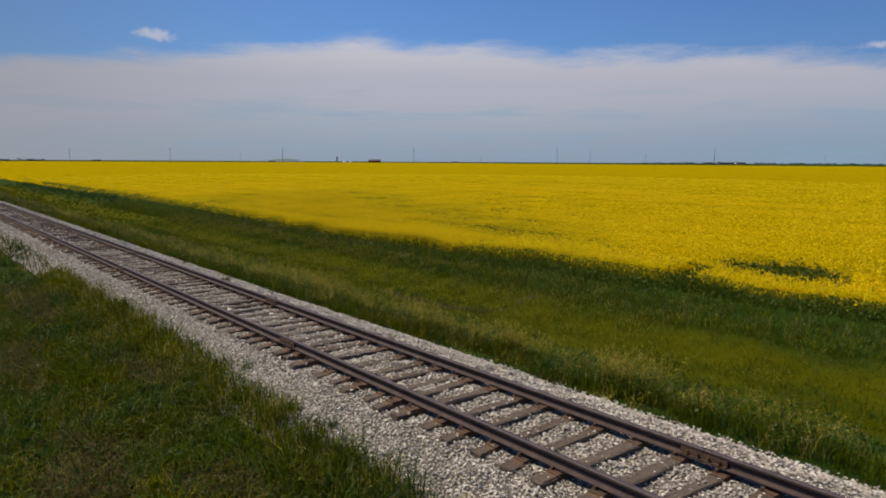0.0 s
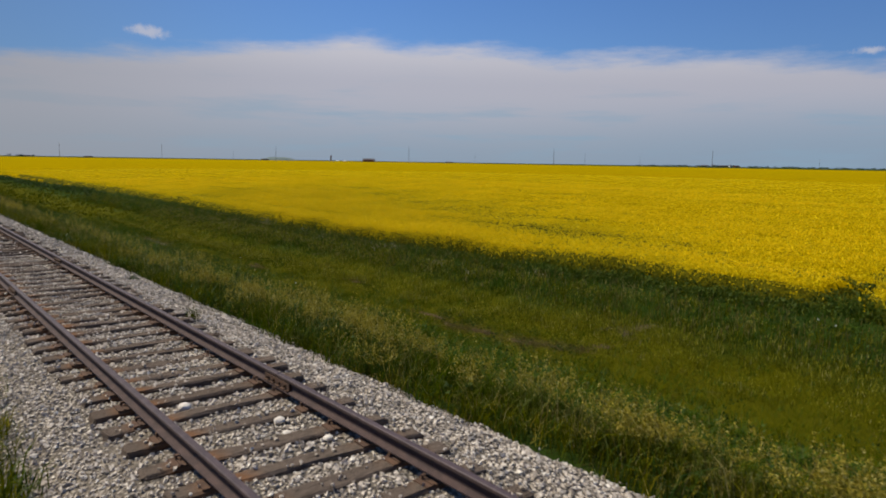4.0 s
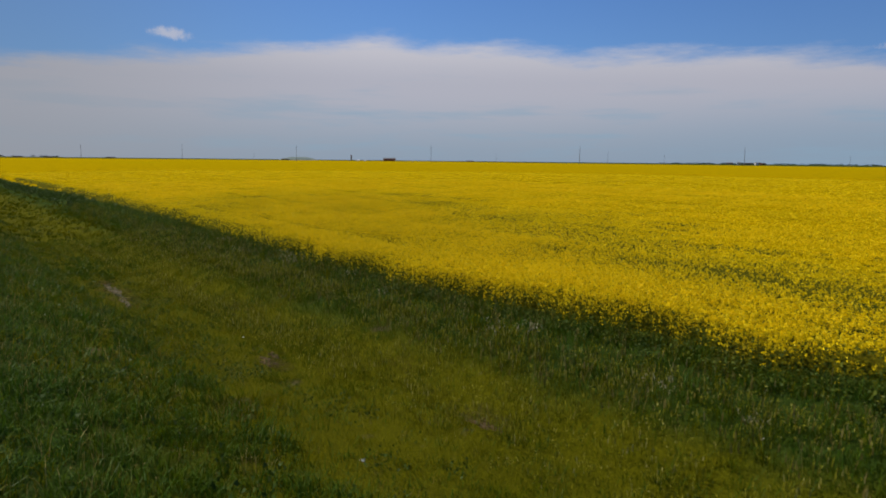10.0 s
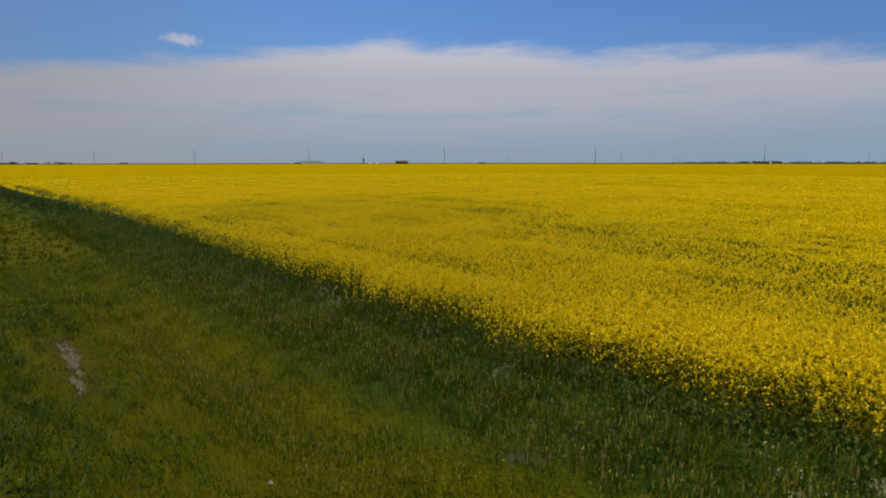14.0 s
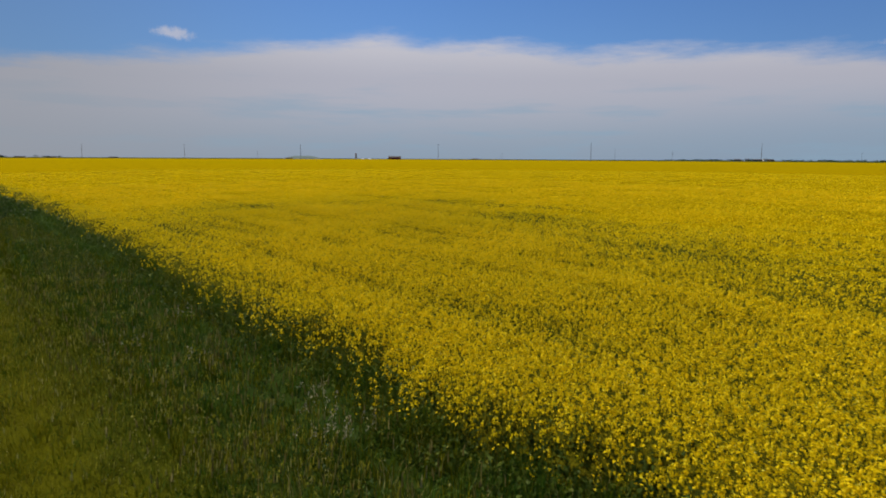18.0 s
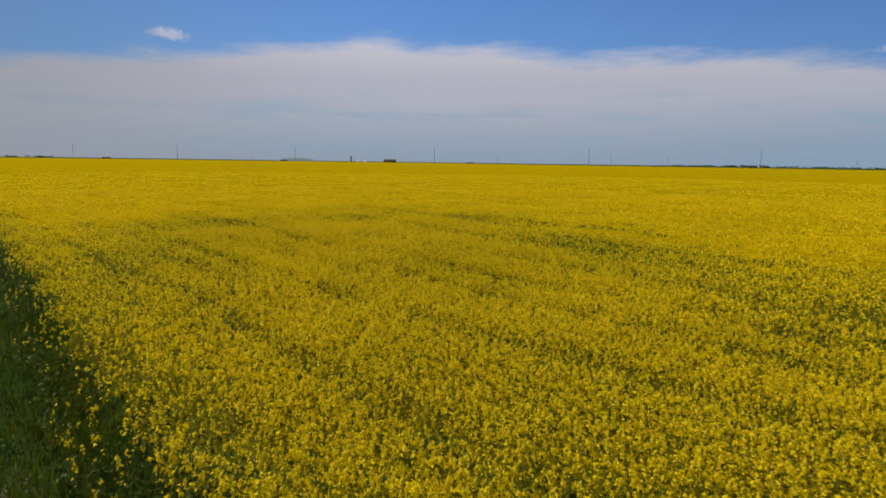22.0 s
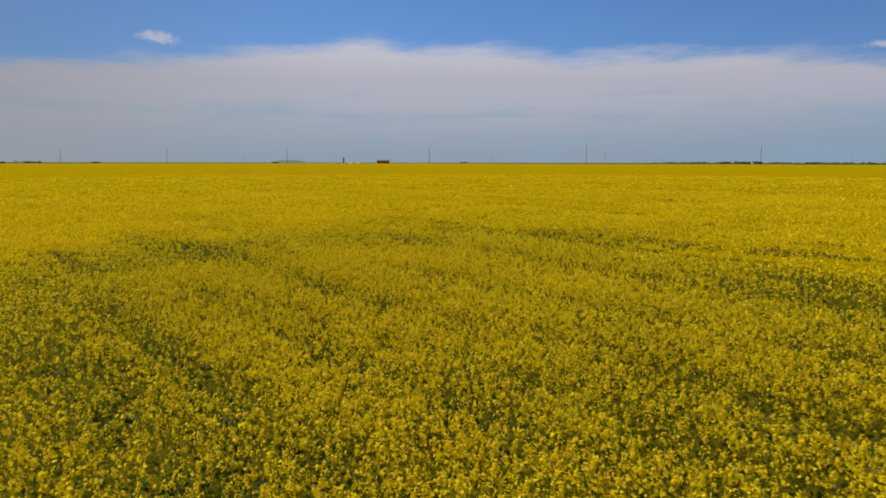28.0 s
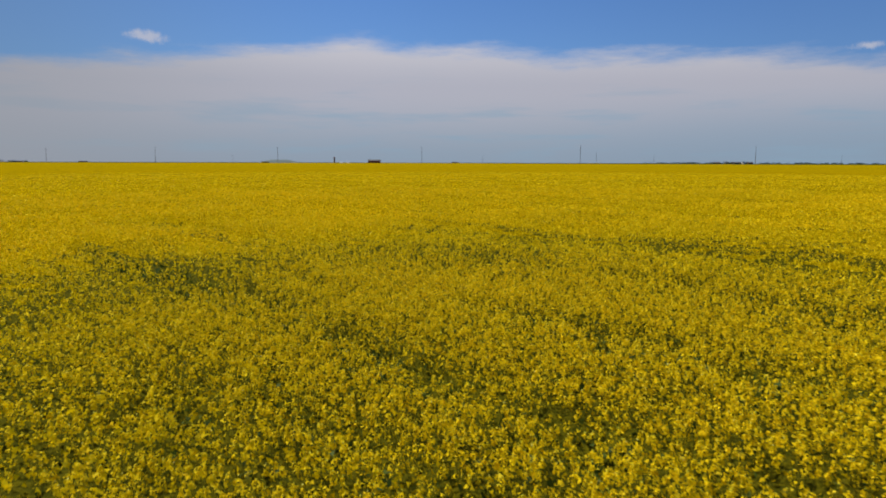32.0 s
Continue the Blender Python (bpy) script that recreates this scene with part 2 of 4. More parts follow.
def steel(name, a, b, rough, metal):
    m, n = material(name)
    p = place(n)
    k = n.noise(p, 7.0, 6.0, 0.7)
    col = n.mix(n.step(k, 0.35, 0.7), a, b)
    col = n.mix(n.step(n.noise(p, 60.0, 3.0), 0.5, 0.75, 0.0, 0.5), col, tuple(v * 0.5 for v in a))
    finish(n, col, rough, metal, bump=n.noise(p, 120.0, 3.0), strength=0.25, dist=0.004, spec=0.4)
    return m


def plain(name, a, b, scale=2.0, rough=0.8, bump=0.2):
    m, n = material(name)
    p = place(n)
    k = n.noise(p, scale, 5.0, 0.65)
    finish(n, n.mix(n.step(k, 0.3, 0.7), a, b), rough, bump=k, strength=bump, dist=0.03, spec=0.2)
    return m


VERGE, BALLAST, STONE, TIE = soil_grass(), ballast_mat(), stone_mat(), tie_mat()
RAIL_SIDE = steel("rusted_rail", (0.042, 0.026, 0.024), (0.074, 0.045, 0.039), 0.9, 0.0)
RAIL_TOP = steel("worn_rail_head", (0.044, 0.029, 0.031), (0.076, 0.051, 0.053), 0.66, 0.1)
RUST = steel("rusty_iron", (0.058, 0.031, 0.019), (0.105, 0.054, 0.029), 0.9, 0.0)
BARE_EARTH = plain("bare_ditch_earth", (0.030, 0.019, 0.006), (0.085, 0.056, 0.022), 5.0, 0.95, 0.6)
PALE_EARTH = plain("pale_crusted_silt", (0.045, 0.036, 0.016), (0.120, 0.098, 0.062), 6.0, 0.95, 0.8)
POLE_WOOD = plain("weathered_pole_wood", (0.060, 0.058, 0.058), (0.105, 0.098, 0.092), 3.0)
BARN_RED = plain("dull_red_siding", (0.110, 0.035, 0.030), (0.165, 0.055, 0.045), 0.6)
# dark roofing of the far buildings, lightened in colour to stand for haze
ROOF_DARK = plain("hazy_dark_roofing", (0.085, 0.080, 0.085), (0.13, 0.12, 0.12), 0.5)
SIDING_WHITE = plain("pale_siding", (0.55, 0.55, 0.55), (0.70, 0.69, 0.67), 0.5)
PANE = plain("window_glass_dark", (0.02, 0.025, 0.03), (0.04, 0.045, 0.05), 0.5, 0.1, 0.0)
FAR_TREES = plain("distant_foliage", (0.045, 0.065, 0.055), (0.075, 0.100, 0.080), 0.08, 0.9, 0.5)
# hill grass with the haze of distance put into its colour, paler and bluer
FAR_HILL = plain("hazy_hill_grass", (0.105, 0.140, 0.135), (0.140, 0.175, 0.160), 0.02, 0.95)


def canopy_mat():
    m, n = material("canola_canopy")
    p = place(n)
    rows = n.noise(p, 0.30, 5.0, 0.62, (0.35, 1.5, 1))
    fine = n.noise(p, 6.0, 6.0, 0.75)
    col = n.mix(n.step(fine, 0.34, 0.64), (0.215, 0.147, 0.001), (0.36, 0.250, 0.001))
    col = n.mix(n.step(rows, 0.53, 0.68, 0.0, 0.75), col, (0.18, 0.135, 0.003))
    finish(n, col, 0.9, bump=n.math("ADD", fine, n.math("MULTIPLY", rows, 2.0)), strength=0.6, dist=0.25, spec=0.0)
    return m


CANOPY = canopy_mat()


def understory_mat():
    m, n = material("canola_understory")
    p = place(n)
    fine = n.noise(p, 14.0, 5.0, 0.7)
    col = n.mix(n.step(fine, 0.3, 0.7), (0.036, 0.040, 0.003), (0.115, 0.098, 0.003))
    finish(n, col, 1.0, bump=fine, strength=0.8, dist=0.08, spec=0.02)
    return m


UNDER = understory_mat()


# ---- mesh helpers ----
rng = np.random.default_rng(7)


def mesh_data(name, verts, faces, mats, index=None, smooth=False):
    """A mesh from arrays of corners and of faces with three or four corners each."""
    verts, faces = np.asarray(verts, np.float32), np.asarray(faces, np.int32)
    me = bpy.data.meshes.new(name)
    k = faces.shape[1]
    me.vertices.add(len(verts))
    me.vertices.foreach_set("co", verts.ravel())
    me.loops.add(faces.size)
    me.loops.foreach_set("vertex_index", faces.ravel())
    me.polygons.add(len(faces))
    me.polygons.foreach_set("loop_start", np.arange(0, faces.size, k, dtype=np.int32))
    if index is not None:
        me.polygons.foreach_set("material_index", np.asarray(index, np.int32))
    me.polygons.foreach_set("use_smooth", np.full(len(faces), smooth))
    for m in mats if isinstance(mats, (list, tuple)) else [mats]:
        me.materials.append(m)
    me.update(calc_edges=True)
    return me


def heights(x, y, size, amount, seed=0.0):
    """Smooth random relief as a sum of waves."""
    out = 0 * x
    r = np.random.default_rng(int(seed * 10) + 3)
    for k in range(10):
        a, f, ph = r.uniform(0, 2 * np.pi), 2 * np.pi / size * r.uniform(0.5, 1.8), r.uniform(0, 6.28)
        out = out + np.sin((x * np.cos(a) + y * np.sin(a)) * f + ph)
    return out * amount / 3.2


GY = (-3000, -60, -16, -10, -6.5, -4.2, -3.2, -2.3, 2.3, 3.2, 4.6, 6.8, 9.4, 11.4, 13.8, 15.6, 17.5, 25, 50, 200, 4500)
GZ = (-1.8, -1.8, -2.1, -1.95, -1.5, -1.0, -0.78, -0.66, -0.66, -0.80, -1.20, -1.90, -2.58, -2.92, -3.02, -2.62, -2.42, -2.3, -1.75, -1.5, -1.2)


def ground_z(x, y):
    calm = np.clip((np.abs(y) - 2.6) / 3, 0, 1)
    return np.interp(y, GY, GZ) + calm * (heights(x, y, 7.0, 0.05, 1) + heights(x, y, 2.2, 0.025, 2))


def top_z(x, y):
    """The height of the flowering tops of the crop."""
    return np.interp(y, (16, 17.5, 19, 24, 30, 40, 52, 120, 800), (-1.75, -1.40, -1.30, -1.25, -1.12, -0.95, -0.66, -0.50, -0.35)) + heights(x, y, 9, 0.06, 3) - 0.32 * np.clip((x + 21) / 4, 0, 1) * np.clip((26.5 - y) / 1.5, 0, 1)


def lines(stops):
    """Coordinates with a step that changes from stretch to stretch: (from, to, step)."""
    out = [np.arange(a, b, s) for a, b, s in stops]
    return np.unique(np.concatenate(out + [np.array([stops[-1][1]])]).round(4))


def sheet(name, xs, ys, z, mat, smooth=True):
    gx, gy = np.meshgrid(xs, ys, indexing="ij")
    v = np.stack([gx, gy, z(gx, gy)], -1).reshape(-1, 3)
    i = np.arange(len(xs) * len(ys)).reshape(len(xs), len(ys))
    f = np.stack([i[:-1, :-1], i[1:, :-1], i[1:, 1:], i[:-1, 1:]], -1).reshape(-1, 4)
    return new(name, mesh_data(name, v, f, mat, smooth=smooth))


def part(name, data, parent, label="", m=None):
    ob = new(name, data)
    ob.parent = parent
    if m is not None:
        ob.matrix_basis = m
    return tagged(ob, label)


def bm_data(name, bm, mats):
    me = bpy.data.meshes.new(name)
    bm.to_mesh(me)
    bm.free()
    for m in mats if isinstance(mats, (list, tuple)) else [mats]:
        me.materials.append(m)
    return me


def box(name, size, mat, centre=(0, 0, 0), bevel=0.0, jitter=0.0, cuts=0):
    bm = bmesh.new()
    bmesh.ops.create_cube(bm, size=1, matrix=Matrix.Translation(centre) @ Matrix.Diagonal((*size, 1)))
    if cuts:
        axis = max(range(3), key=lambda k: size[k])
        long = [e for e in bm.edges if abs((e.verts[0].co - e.verts[1].co)[axis]) > size[axis] * 0.9]
        bmesh.ops.subdivide_edges(bm, edges=long, cuts=cuts)
    if bevel:
        bmesh.ops.bevel(bm, geom=[e for e in bm.edges if e.calc_face_angle(0) > 0.5], offset=bevel, segments=1, affect="EDGES")
    for v in bm.verts:
        v.co += Vector((random.uniform(-1, 1), random.uniform(-1, 1), random.uniform(-1, 1))) * jitter
    return bm_data(name, bm, mat)


def tube(name, a, b, r0, r1, mat, sides=8):
    bm = bmesh.new()
    a, b = Vector(a), Vector(b)
    turn = (b - a).to_track_quat("Z", "Y").to_matrix().to_4x4()
    bmesh.ops.create_cone(bm, cap_ends=True, segments=sides, radius1=r0, radius2=r1, depth=(b - a).length, matrix=Matrix.Translation((a + b) / 2) @ turn)
    return bm_data(name, bm, mat)


# ---- ground ----
ground = sheet("ground", lines([(-4500, -300, 150), (-300, -100, 5), (-100, 12, 0.4), (12, 60, 4), (60, 300, 40), (300, 4500, 300)]),
               lines([(-3000, -60, 120), (-60, -14, 4), (-14, 20, 0.3), (20, 60, 2), (60, 300, 20), (300, 4500, 200)]), ground_z, VERGE)
tagged(ground, "grassy railway verge and ditch with bare earth patches", "ground", kind="structure")


def ballast_z(x, y):
    return np.interp(y, (-2.95, -2.55, -2.0, -1.35, -0.95, -0.6, 1.0, 1.35, 2.0, 2.55, 2.95), (-0.84, -0.66, -0.47, -0.345, -0.315, -0.300, -0.300, -0.335, -0.46, -0.66, -0.84)) + heights(x, y, 1.1, 0.018, 5)


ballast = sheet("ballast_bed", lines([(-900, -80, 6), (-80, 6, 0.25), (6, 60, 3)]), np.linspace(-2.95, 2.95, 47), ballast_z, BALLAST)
tagged(ballast, "pale crushed stone ballast bed under the rails", "ballast", kind="structure")

# ---- railway track ----
track = tagged(new("railway_track"), "rusty single railway track on weathered wooden ties in pale ballast", "railway track")
track.location.z = -0.05
HALF_GAUGE = 0.755


def rail_data(length):
    """One rail length with its head, web and foot, along x."""
    half = [(0.000, 0.0), (0.026, 0.0), (0.035, -0.008), (0.035, -0.034), (0.010, -0.046), (0.009, -0.120), (0.022, -0.132), (0.064, -0.142), (0.064, -0.154), (0.0, -0.154)]
    ring = half + [(-y, z) for y, z in half[-2:0:-1]]
    k = len(ring)
    v = [(x, y, z) for x in (0.0, length) for y, z in ring]
    bm = bmesh.new()
    vs = [bm.verts.new(p) for p in v]
    for i in range(k):
        j = (i + 1) % k
        f = bm.faces.new((vs[i], vs[j], vs[k + j], vs[k + i]))
        f.material_index = 1 if max(ring[i][1], ring[j][1]) > -0.009 and min(ring[i][1], ring[j][1]) > -0.009 else 0
        f.smooth = False
    bm.faces.new(vs[:k])
    bm.faces.new(vs[k:][::-1])
    bmesh.ops.recalc_face_normals(bm, faces=bm.faces)
    return bm_data("rail", bm, [RAIL_SIDE, RAIL_TOP])


def joint_data():
    """A pair of joint bars with their bolts and nuts."""
    bm = bmesh.new()
    for s in (-1, 1):
        bmesh.ops.create_cube(bm, size=1, matrix=Matrix.Translation((0, s * 0.027, -0.085)) @ Matrix.Diagonal((0.61, 0.026, 0.070, 1)))
        bmesh.ops.create_cube(bm, size=1, matrix=Matrix.Translation((0, s * 0.045, -0.128)) @ Matrix.Diagonal((0.61, 0.034, 0.014, 1)))
        for k in range(4):
            bmesh.ops.create_cone(bm, cap_ends=True, segments=6, radius1=0.021, radius2=0.019, depth=0.035,
                                  matrix=Matrix.Translation((-0.21 + k * 0.14, s * 0.055, -0.083)) @ Matrix.Rotation(math.pi / 2, 4, "X"))
    return bm_data("joint_bar", bm, RUST)


RAIL_LEN = 11.89
rail_me, far_rail_me, joint_me = rail_data(RAIL_LEN - 0.012), rail_data(RAIL_LEN * 8), joint_data()
for side, first in ((-1, -12.28), (1, -16.19)):
    for k in range(-3, 14):
        x = first - RAIL_LEN * k
        part("rail", rail_me, track, m=pose(x - RAIL_LEN, side * HALF_GAUGE, 0))
        part("joint_bar", joint_me, track, "rusty bolted joint bars", pose(x, side * HALF_GAUGE, 0))
    for k in range(6):
        part("rail", far_rail_me, track, m=pose(first - RAIL_LEN * (14 + 8 * (k + 1)), side * HALF_GAUGE, 0))


def tie_data():
    """A worn wooden tie with split ends."""
    bm = bmesh.new()
    bmesh.ops.create_cube(bm, size=1, matrix=Matrix.Diagonal((0.205, 2.44, 0.17, 1)))
    bmesh.ops.subdivide_edges(bm, edges=[e for e in bm.edges if abs((e.verts[0].co - e.verts[1].co).y) > 2], cuts=7)
    bmesh.ops.bevel(bm, geom=[e for e in bm.edges if e.calc_face_angle(0) > 0.8], offset=0.018, segments=1, affect="EDGES")
    lean = random.uniform(-0.012, 0.012)
    for v in bm.verts:
        end = max(0, abs(v.co.y) - 1.0) / 0.22
        v.co += Vector((random.uniform(-0.008, 0.008) + lean * v.co.y, random.uniform(-0.03, 0.03) * end, random.uniform(-0.012, 0.006) - 0.02 * end * random.random()))
    return bm_data("tie", bm, TIE)


def plate_data():
    bm = bmesh.new()
    bmesh.ops.create_cube(bm, size=1, matrix=Matrix.Diagonal((0.19, 0.30, 0.016, 1)))
    for s in (-1, 1):
        bmesh.ops.create_cube(bm, size=1, matrix=Matrix.Translation((0, s * 0.078, 0.012)) @ Matrix.Diagonal((0.19, 0.022, 0.012, 1)))
    return bm_data("tie_plate", bm, RUST)


def spike_data():
    bm = bmesh.new()
    bmesh.ops.create_cube(bm, size=1, matrix=Matrix.Translation((0, 0, 0.0)) @ Matrix.Diagonal((0.018, 0.018, 0.05, 1)))
    bmesh.ops.create_cube(bm, size=1, matrix=Matrix.Translation((0, -0.010, 0.028)) @ Matrix.Diagonal((0.032, 0.045, 0.014, 1)))
    return bm_data("spike", bm, RUST)


tie_kinds, plate_me, spike_me = [tie_data() for _ in range(8)], plate_data(), spike_data()
tie_x, tie_rows = 2.6, []
while tie_x > -156:
    tie_rows.append(tie_x)
    tie_x -= random.gauss(0.552, 0.045)
for k, x in enumerate(tie_rows):
    sunk = random.uniform(-0.034, 0.008)
    tie = part("tie", random.choice(tie_kinds), track, m=pose(x, 0.06 + random.gauss(0, 0.045), -0.278 + sunk, random.gauss(0, 0.3), random.gauss(0, 1.5), random.gauss(0, 1.6)))
    if -36 < x < 1:
        for s in (-1, 1):
            part("tie_plate", plate_me, tie, "rusty tie plate", pose(0, s * HALF_GAUGE - 0.06, 0.087))
            for e, d in ((-1, -0.085), (1, 0.085)):
                part("spike", spike_me, tie, "rusty spike", pose(e * 0.05, s * HALF_GAUGE - 0.06 + d, 0.105, 0, 0, 180 if d < 0 else 0))
anchor_me = box("rail_anchor", (0.05, 0.10, 0.055), RAIL_SIDE, bevel=0.012)
for x in tie_rows[2:70:2]:
    for s in (-1, 1):
        part("rail_anchor", anchor_me, track, "dark rail anchor", pose(x + 0.15, s * HALF_GAUGE + 0.075, -0.145, 0, 0, random.uniform(-8, 8)))
v, f = [], []
for x in np.arange(-156.5, -560, -0.56):
    b = len(v)
    v += [(x + dx, 0.06 + dy, dz) for dx in (-0.11, 0.11) for dy in (-1.22, 1.22) for dz in (-0.30, -0.185)]
    f += [[b + q for q in face] for face in ((1, 5, 7, 3), (0, 1, 3, 2), (4, 6, 7, 5), (0, 4, 5, 1), (2, 3, 7, 6))]
tagged(part("far_ties", mesh_data("far_ties", v, f, TIE), track), kind="stuff")

# ---- ballast stones ----
OCTA = np.array([(1, 0, 0), (-1, 0, 0), (0, 1, 0), (0, -1, 0), (0, 0, 1), (0, 0, -1)], float)
OCTA_F = np.array([(0, 2, 4), (2, 1, 4), (1, 3, 4), (3, 0, 4), (2, 0, 5), (1, 2, 5), (3, 1, 5), (0, 3, 5)])


def turns(n):
    """n random turns as matrices."""
    q = rng.normal(size=(n, 4))
    q /= np.linalg.norm(q, axis=1)[:, None]
    a, b, c, d = q.T
    return np.stack([1 - 2 * (c * c + d * d), 2 * (b * c - a * d), 2 * (b * d + a * c), 2 * (b * c + a * d), 1 - 2 * (b * b + d * d), 2 * (c * d - a * b),
                     2 * (b * d - a * c), 2 * (c * d + a * b), 1 - 2 * (b * b + c * c)], -1).reshape(-1, 3, 3)


def near_edge(x, y):
    """The grass gives way to gravel along this line, further back near the crossing."""
    return np.clip((np.interp(x, (-30, -20, -12, -8, -6, -3), (-2.1, -1.95, -2.05, -2.12, -2.2, -2.6)) - y) * 7 + 0.35 + heights(x, y, 1.2, 0.45, 9), 0, 1)


def far_edge(x):
    """How far the gravel spreads on the field side of the track."""
    return np.interp(x, (-16, -10), (2.4, 2.85))


def stones(name, x0, x1, count, small, big, label):
    x, y = rng.uniform(x0, x1, count), rng.uniform(-2.75, 3.0, count)
    on_rail = np.abs(np.abs(y) - HALF_GAUGE) < 0.075
    x, y = x[~on_rail], y[~on_rail]
    near = np.min(np.abs(x[:, None] - np.array(tie_rows)[None, :]), axis=1) < 0.10
    keep = ~(near & (np.abs(y - 0.06) < 1.25)) | (rng.random(len(x)) < 0.15)
    x, y = x[keep], y[keep]
    clear = (rng.random(len(x)) > near_edge(x, y) * 1.3) | (y > 0)
    x, y = x[clear], y[clear]
    inside = y < far_edge(x) + rng.normal(0, 0.10, len(x))
    x, y = x[inside], y[inside]
    on_tie = (np.min(np.abs(x[:, None] - np.array(tie_rows)[None, :]), axis=1) < 0.10) & (np.abs(y - 0.06) < 1.2)
    n = len(x)
    r = rng.uniform(small, big, n) * np.where(rng.random(n) < 0.03, 1.5, 1.0)
    shape = OCTA[None] * rng.uniform(0.55, 1.25, (n, 6, 1)) + rng.normal(0, 0.18, (n, 6, 3))
    v = np.einsum("nij,nkj->nki", turns(n), shape) * r[:, None, None]
    v[:, :, 2] *= 0.8
    v += np.stack([x, y, np.maximum(np.maximum(ballast_z(x, y), ground_z(x, y)), np.where(on_tie, -0.262, -9)) + r * 0.25 + 0.005], -1)[:, None]
    f = (np.arange(n)[:, None, None] * 6 + OCTA_F[None]).reshape(-1, 3)
    ob = new(name, mesh_data(name, v.reshape(-1, 3), f, STONE))
    return tagged(ob, label, "gravel", kind="stuff")


stones("ballast_stones", -31, 2, 76000, 0.013, 0.031, "loose pale grey crushed ballast stones")
stones("ballast_stones", -75, -31, 14000, 0.028, 0.048, "loose pale grey crushed ballast stones")


# ---- grass and weeds ----
def scatter(x0, x1, y0, y1, per_m2, keep=None):
    n = int(abs(x1 - x0) * abs(y1 - y0) * per_m2)
    x, y = rng.uniform(x0, x1, n), rng.uniform(y0, y1, n)
    if keep is not None:
        m = rng.random(n) < keep(x, y)
        x, y = x[m], y[m]
    return x, y


def blades(x, y, z, h, wide, lean, seg=True):
    """Corners and faces of grass blades that bend over."""
    n = len(x)
    az, tip = rng.uniform(0, 2 * np.pi, n), rng.uniform(0.2, 1.0, n) * lean
    s = np.stack([np.cos(az), np.sin(az), 0 * az], -1) * (wide / 2)[:, None]
    la = az + np.pi / 2 + rng.normal(0, 0.5, n)
    l = np.stack([np.cos(la), np.sin(la), 0 * la], -1) * (tip * h)[:, None]
    base = np.stack([x, y, z - 0.02], -1)
    up = np.stack([0 * h, 0 * h, h], -1)
    top = base + l + up * (1 - 0.25 * tip)[:, None]
    if not seg:
        return np.stack([base - s, base + s, top], 1).reshape(-1, 3), np.arange(3 * n).reshape(n, 3)
    mid = base + l * 0.32 + up * 0.58
    v = np.stack([base - s, base + s, mid - s * 0.75, mid + s * 0.75, top], 1).reshape(-1, 3)
    f = (np.arange(n)[:, None, None] * 5 + np.array([(0, 1, 3), (0, 3, 2), (2, 3, 4)])[None]).reshape(-1, 3)
    return v, f


def flecks(p, size, tall=1.0, up=0.5):
    """Single triangles with random facing at the places p: leaves, petals, seed heads."""
    n = len(p)
    nrm = rng.normal(size=(n, 3)) + np.array([0, 0, up])
    nrm /= np.linalg.norm(nrm, axis=1)[:, None]
    a = np.cross(nrm, rng.normal(size=(n, 3)))
    a /= np.linalg.norm(a, axis=1)[:, None] + 1e-9
    b = np.cross(nrm, a)
    s = np.broadcast_to(size, (n,))[:, None]
    t = np.array([1, 1, tall])
    v = np.stack([p + s * a * t, p + s * (-0.5 * a + 0.87 * b) * t, p + s * (-0.5 * a - 0.87 * b) * t], 1)
    return v.reshape(-1, 3), np.arange(3 * n).reshape(n, 3)


def stuff(name, pieces, mats, label, category):
    """One mesh out of several (corners, faces, material) pieces."""
    vs, fs, ix, base = [], [], [], 0
    for v, f, m in pieces:
        vs.append(v)
        fs.append(f + base)
        ix.append(np.full(len(f), m))
        base += len(v)
    ob = new(name, mesh_data(name, np.concatenate(vs), np.concatenate(fs), mats, np.concatenate(ix)))
    return tagged(ob, label, category, kind="stuff")


def lump(x, y, size, seed):
    """0 to 1, patchy."""
    return np.clip(heights(x, y, size, 0.5, seed) + 0.5, 0, 1)


def turf(x0, x1, y0, y1, per_m2, low, high, wide, mat, lean=0.8, seed=1, patch=1.5, seg=True, thin=None, clump=0.10):
    """A stand of grass in small tufts: pieces for stuff()."""
    cx, cy = scatter(x0, x1, y0, y1, per_m2 / 7, (lambda x, y: (0.35 + 0.65 * lump(x, y, patch, seed)) * (thin(x, y) if thin else 1)))
    tuft = rng.uniform(0.6, 1.25, len(cx)) * (0.65 + 0.6 * lump(cx, cy, patch * 2.2, seed + 1))
    x, y = np.repeat(cx, 7) + rng.normal(0, clump, 7 * len(cx)), np.repeat(cy, 7) + rng.normal(0, clump, 7 * len(cx))
    h = rng.uniform(low, high, len(x)) * np.repeat(tuft, 7)
    z = np.maximum(np.where(np.abs(y) < 2.7, ballast_z(x, y), -9), ground_z(x, y))
    v, f = blades(x, y, z, h, wide * rng.uniform(0.7, 1.3, len(x)), lean, seg)
    return v, f, mat


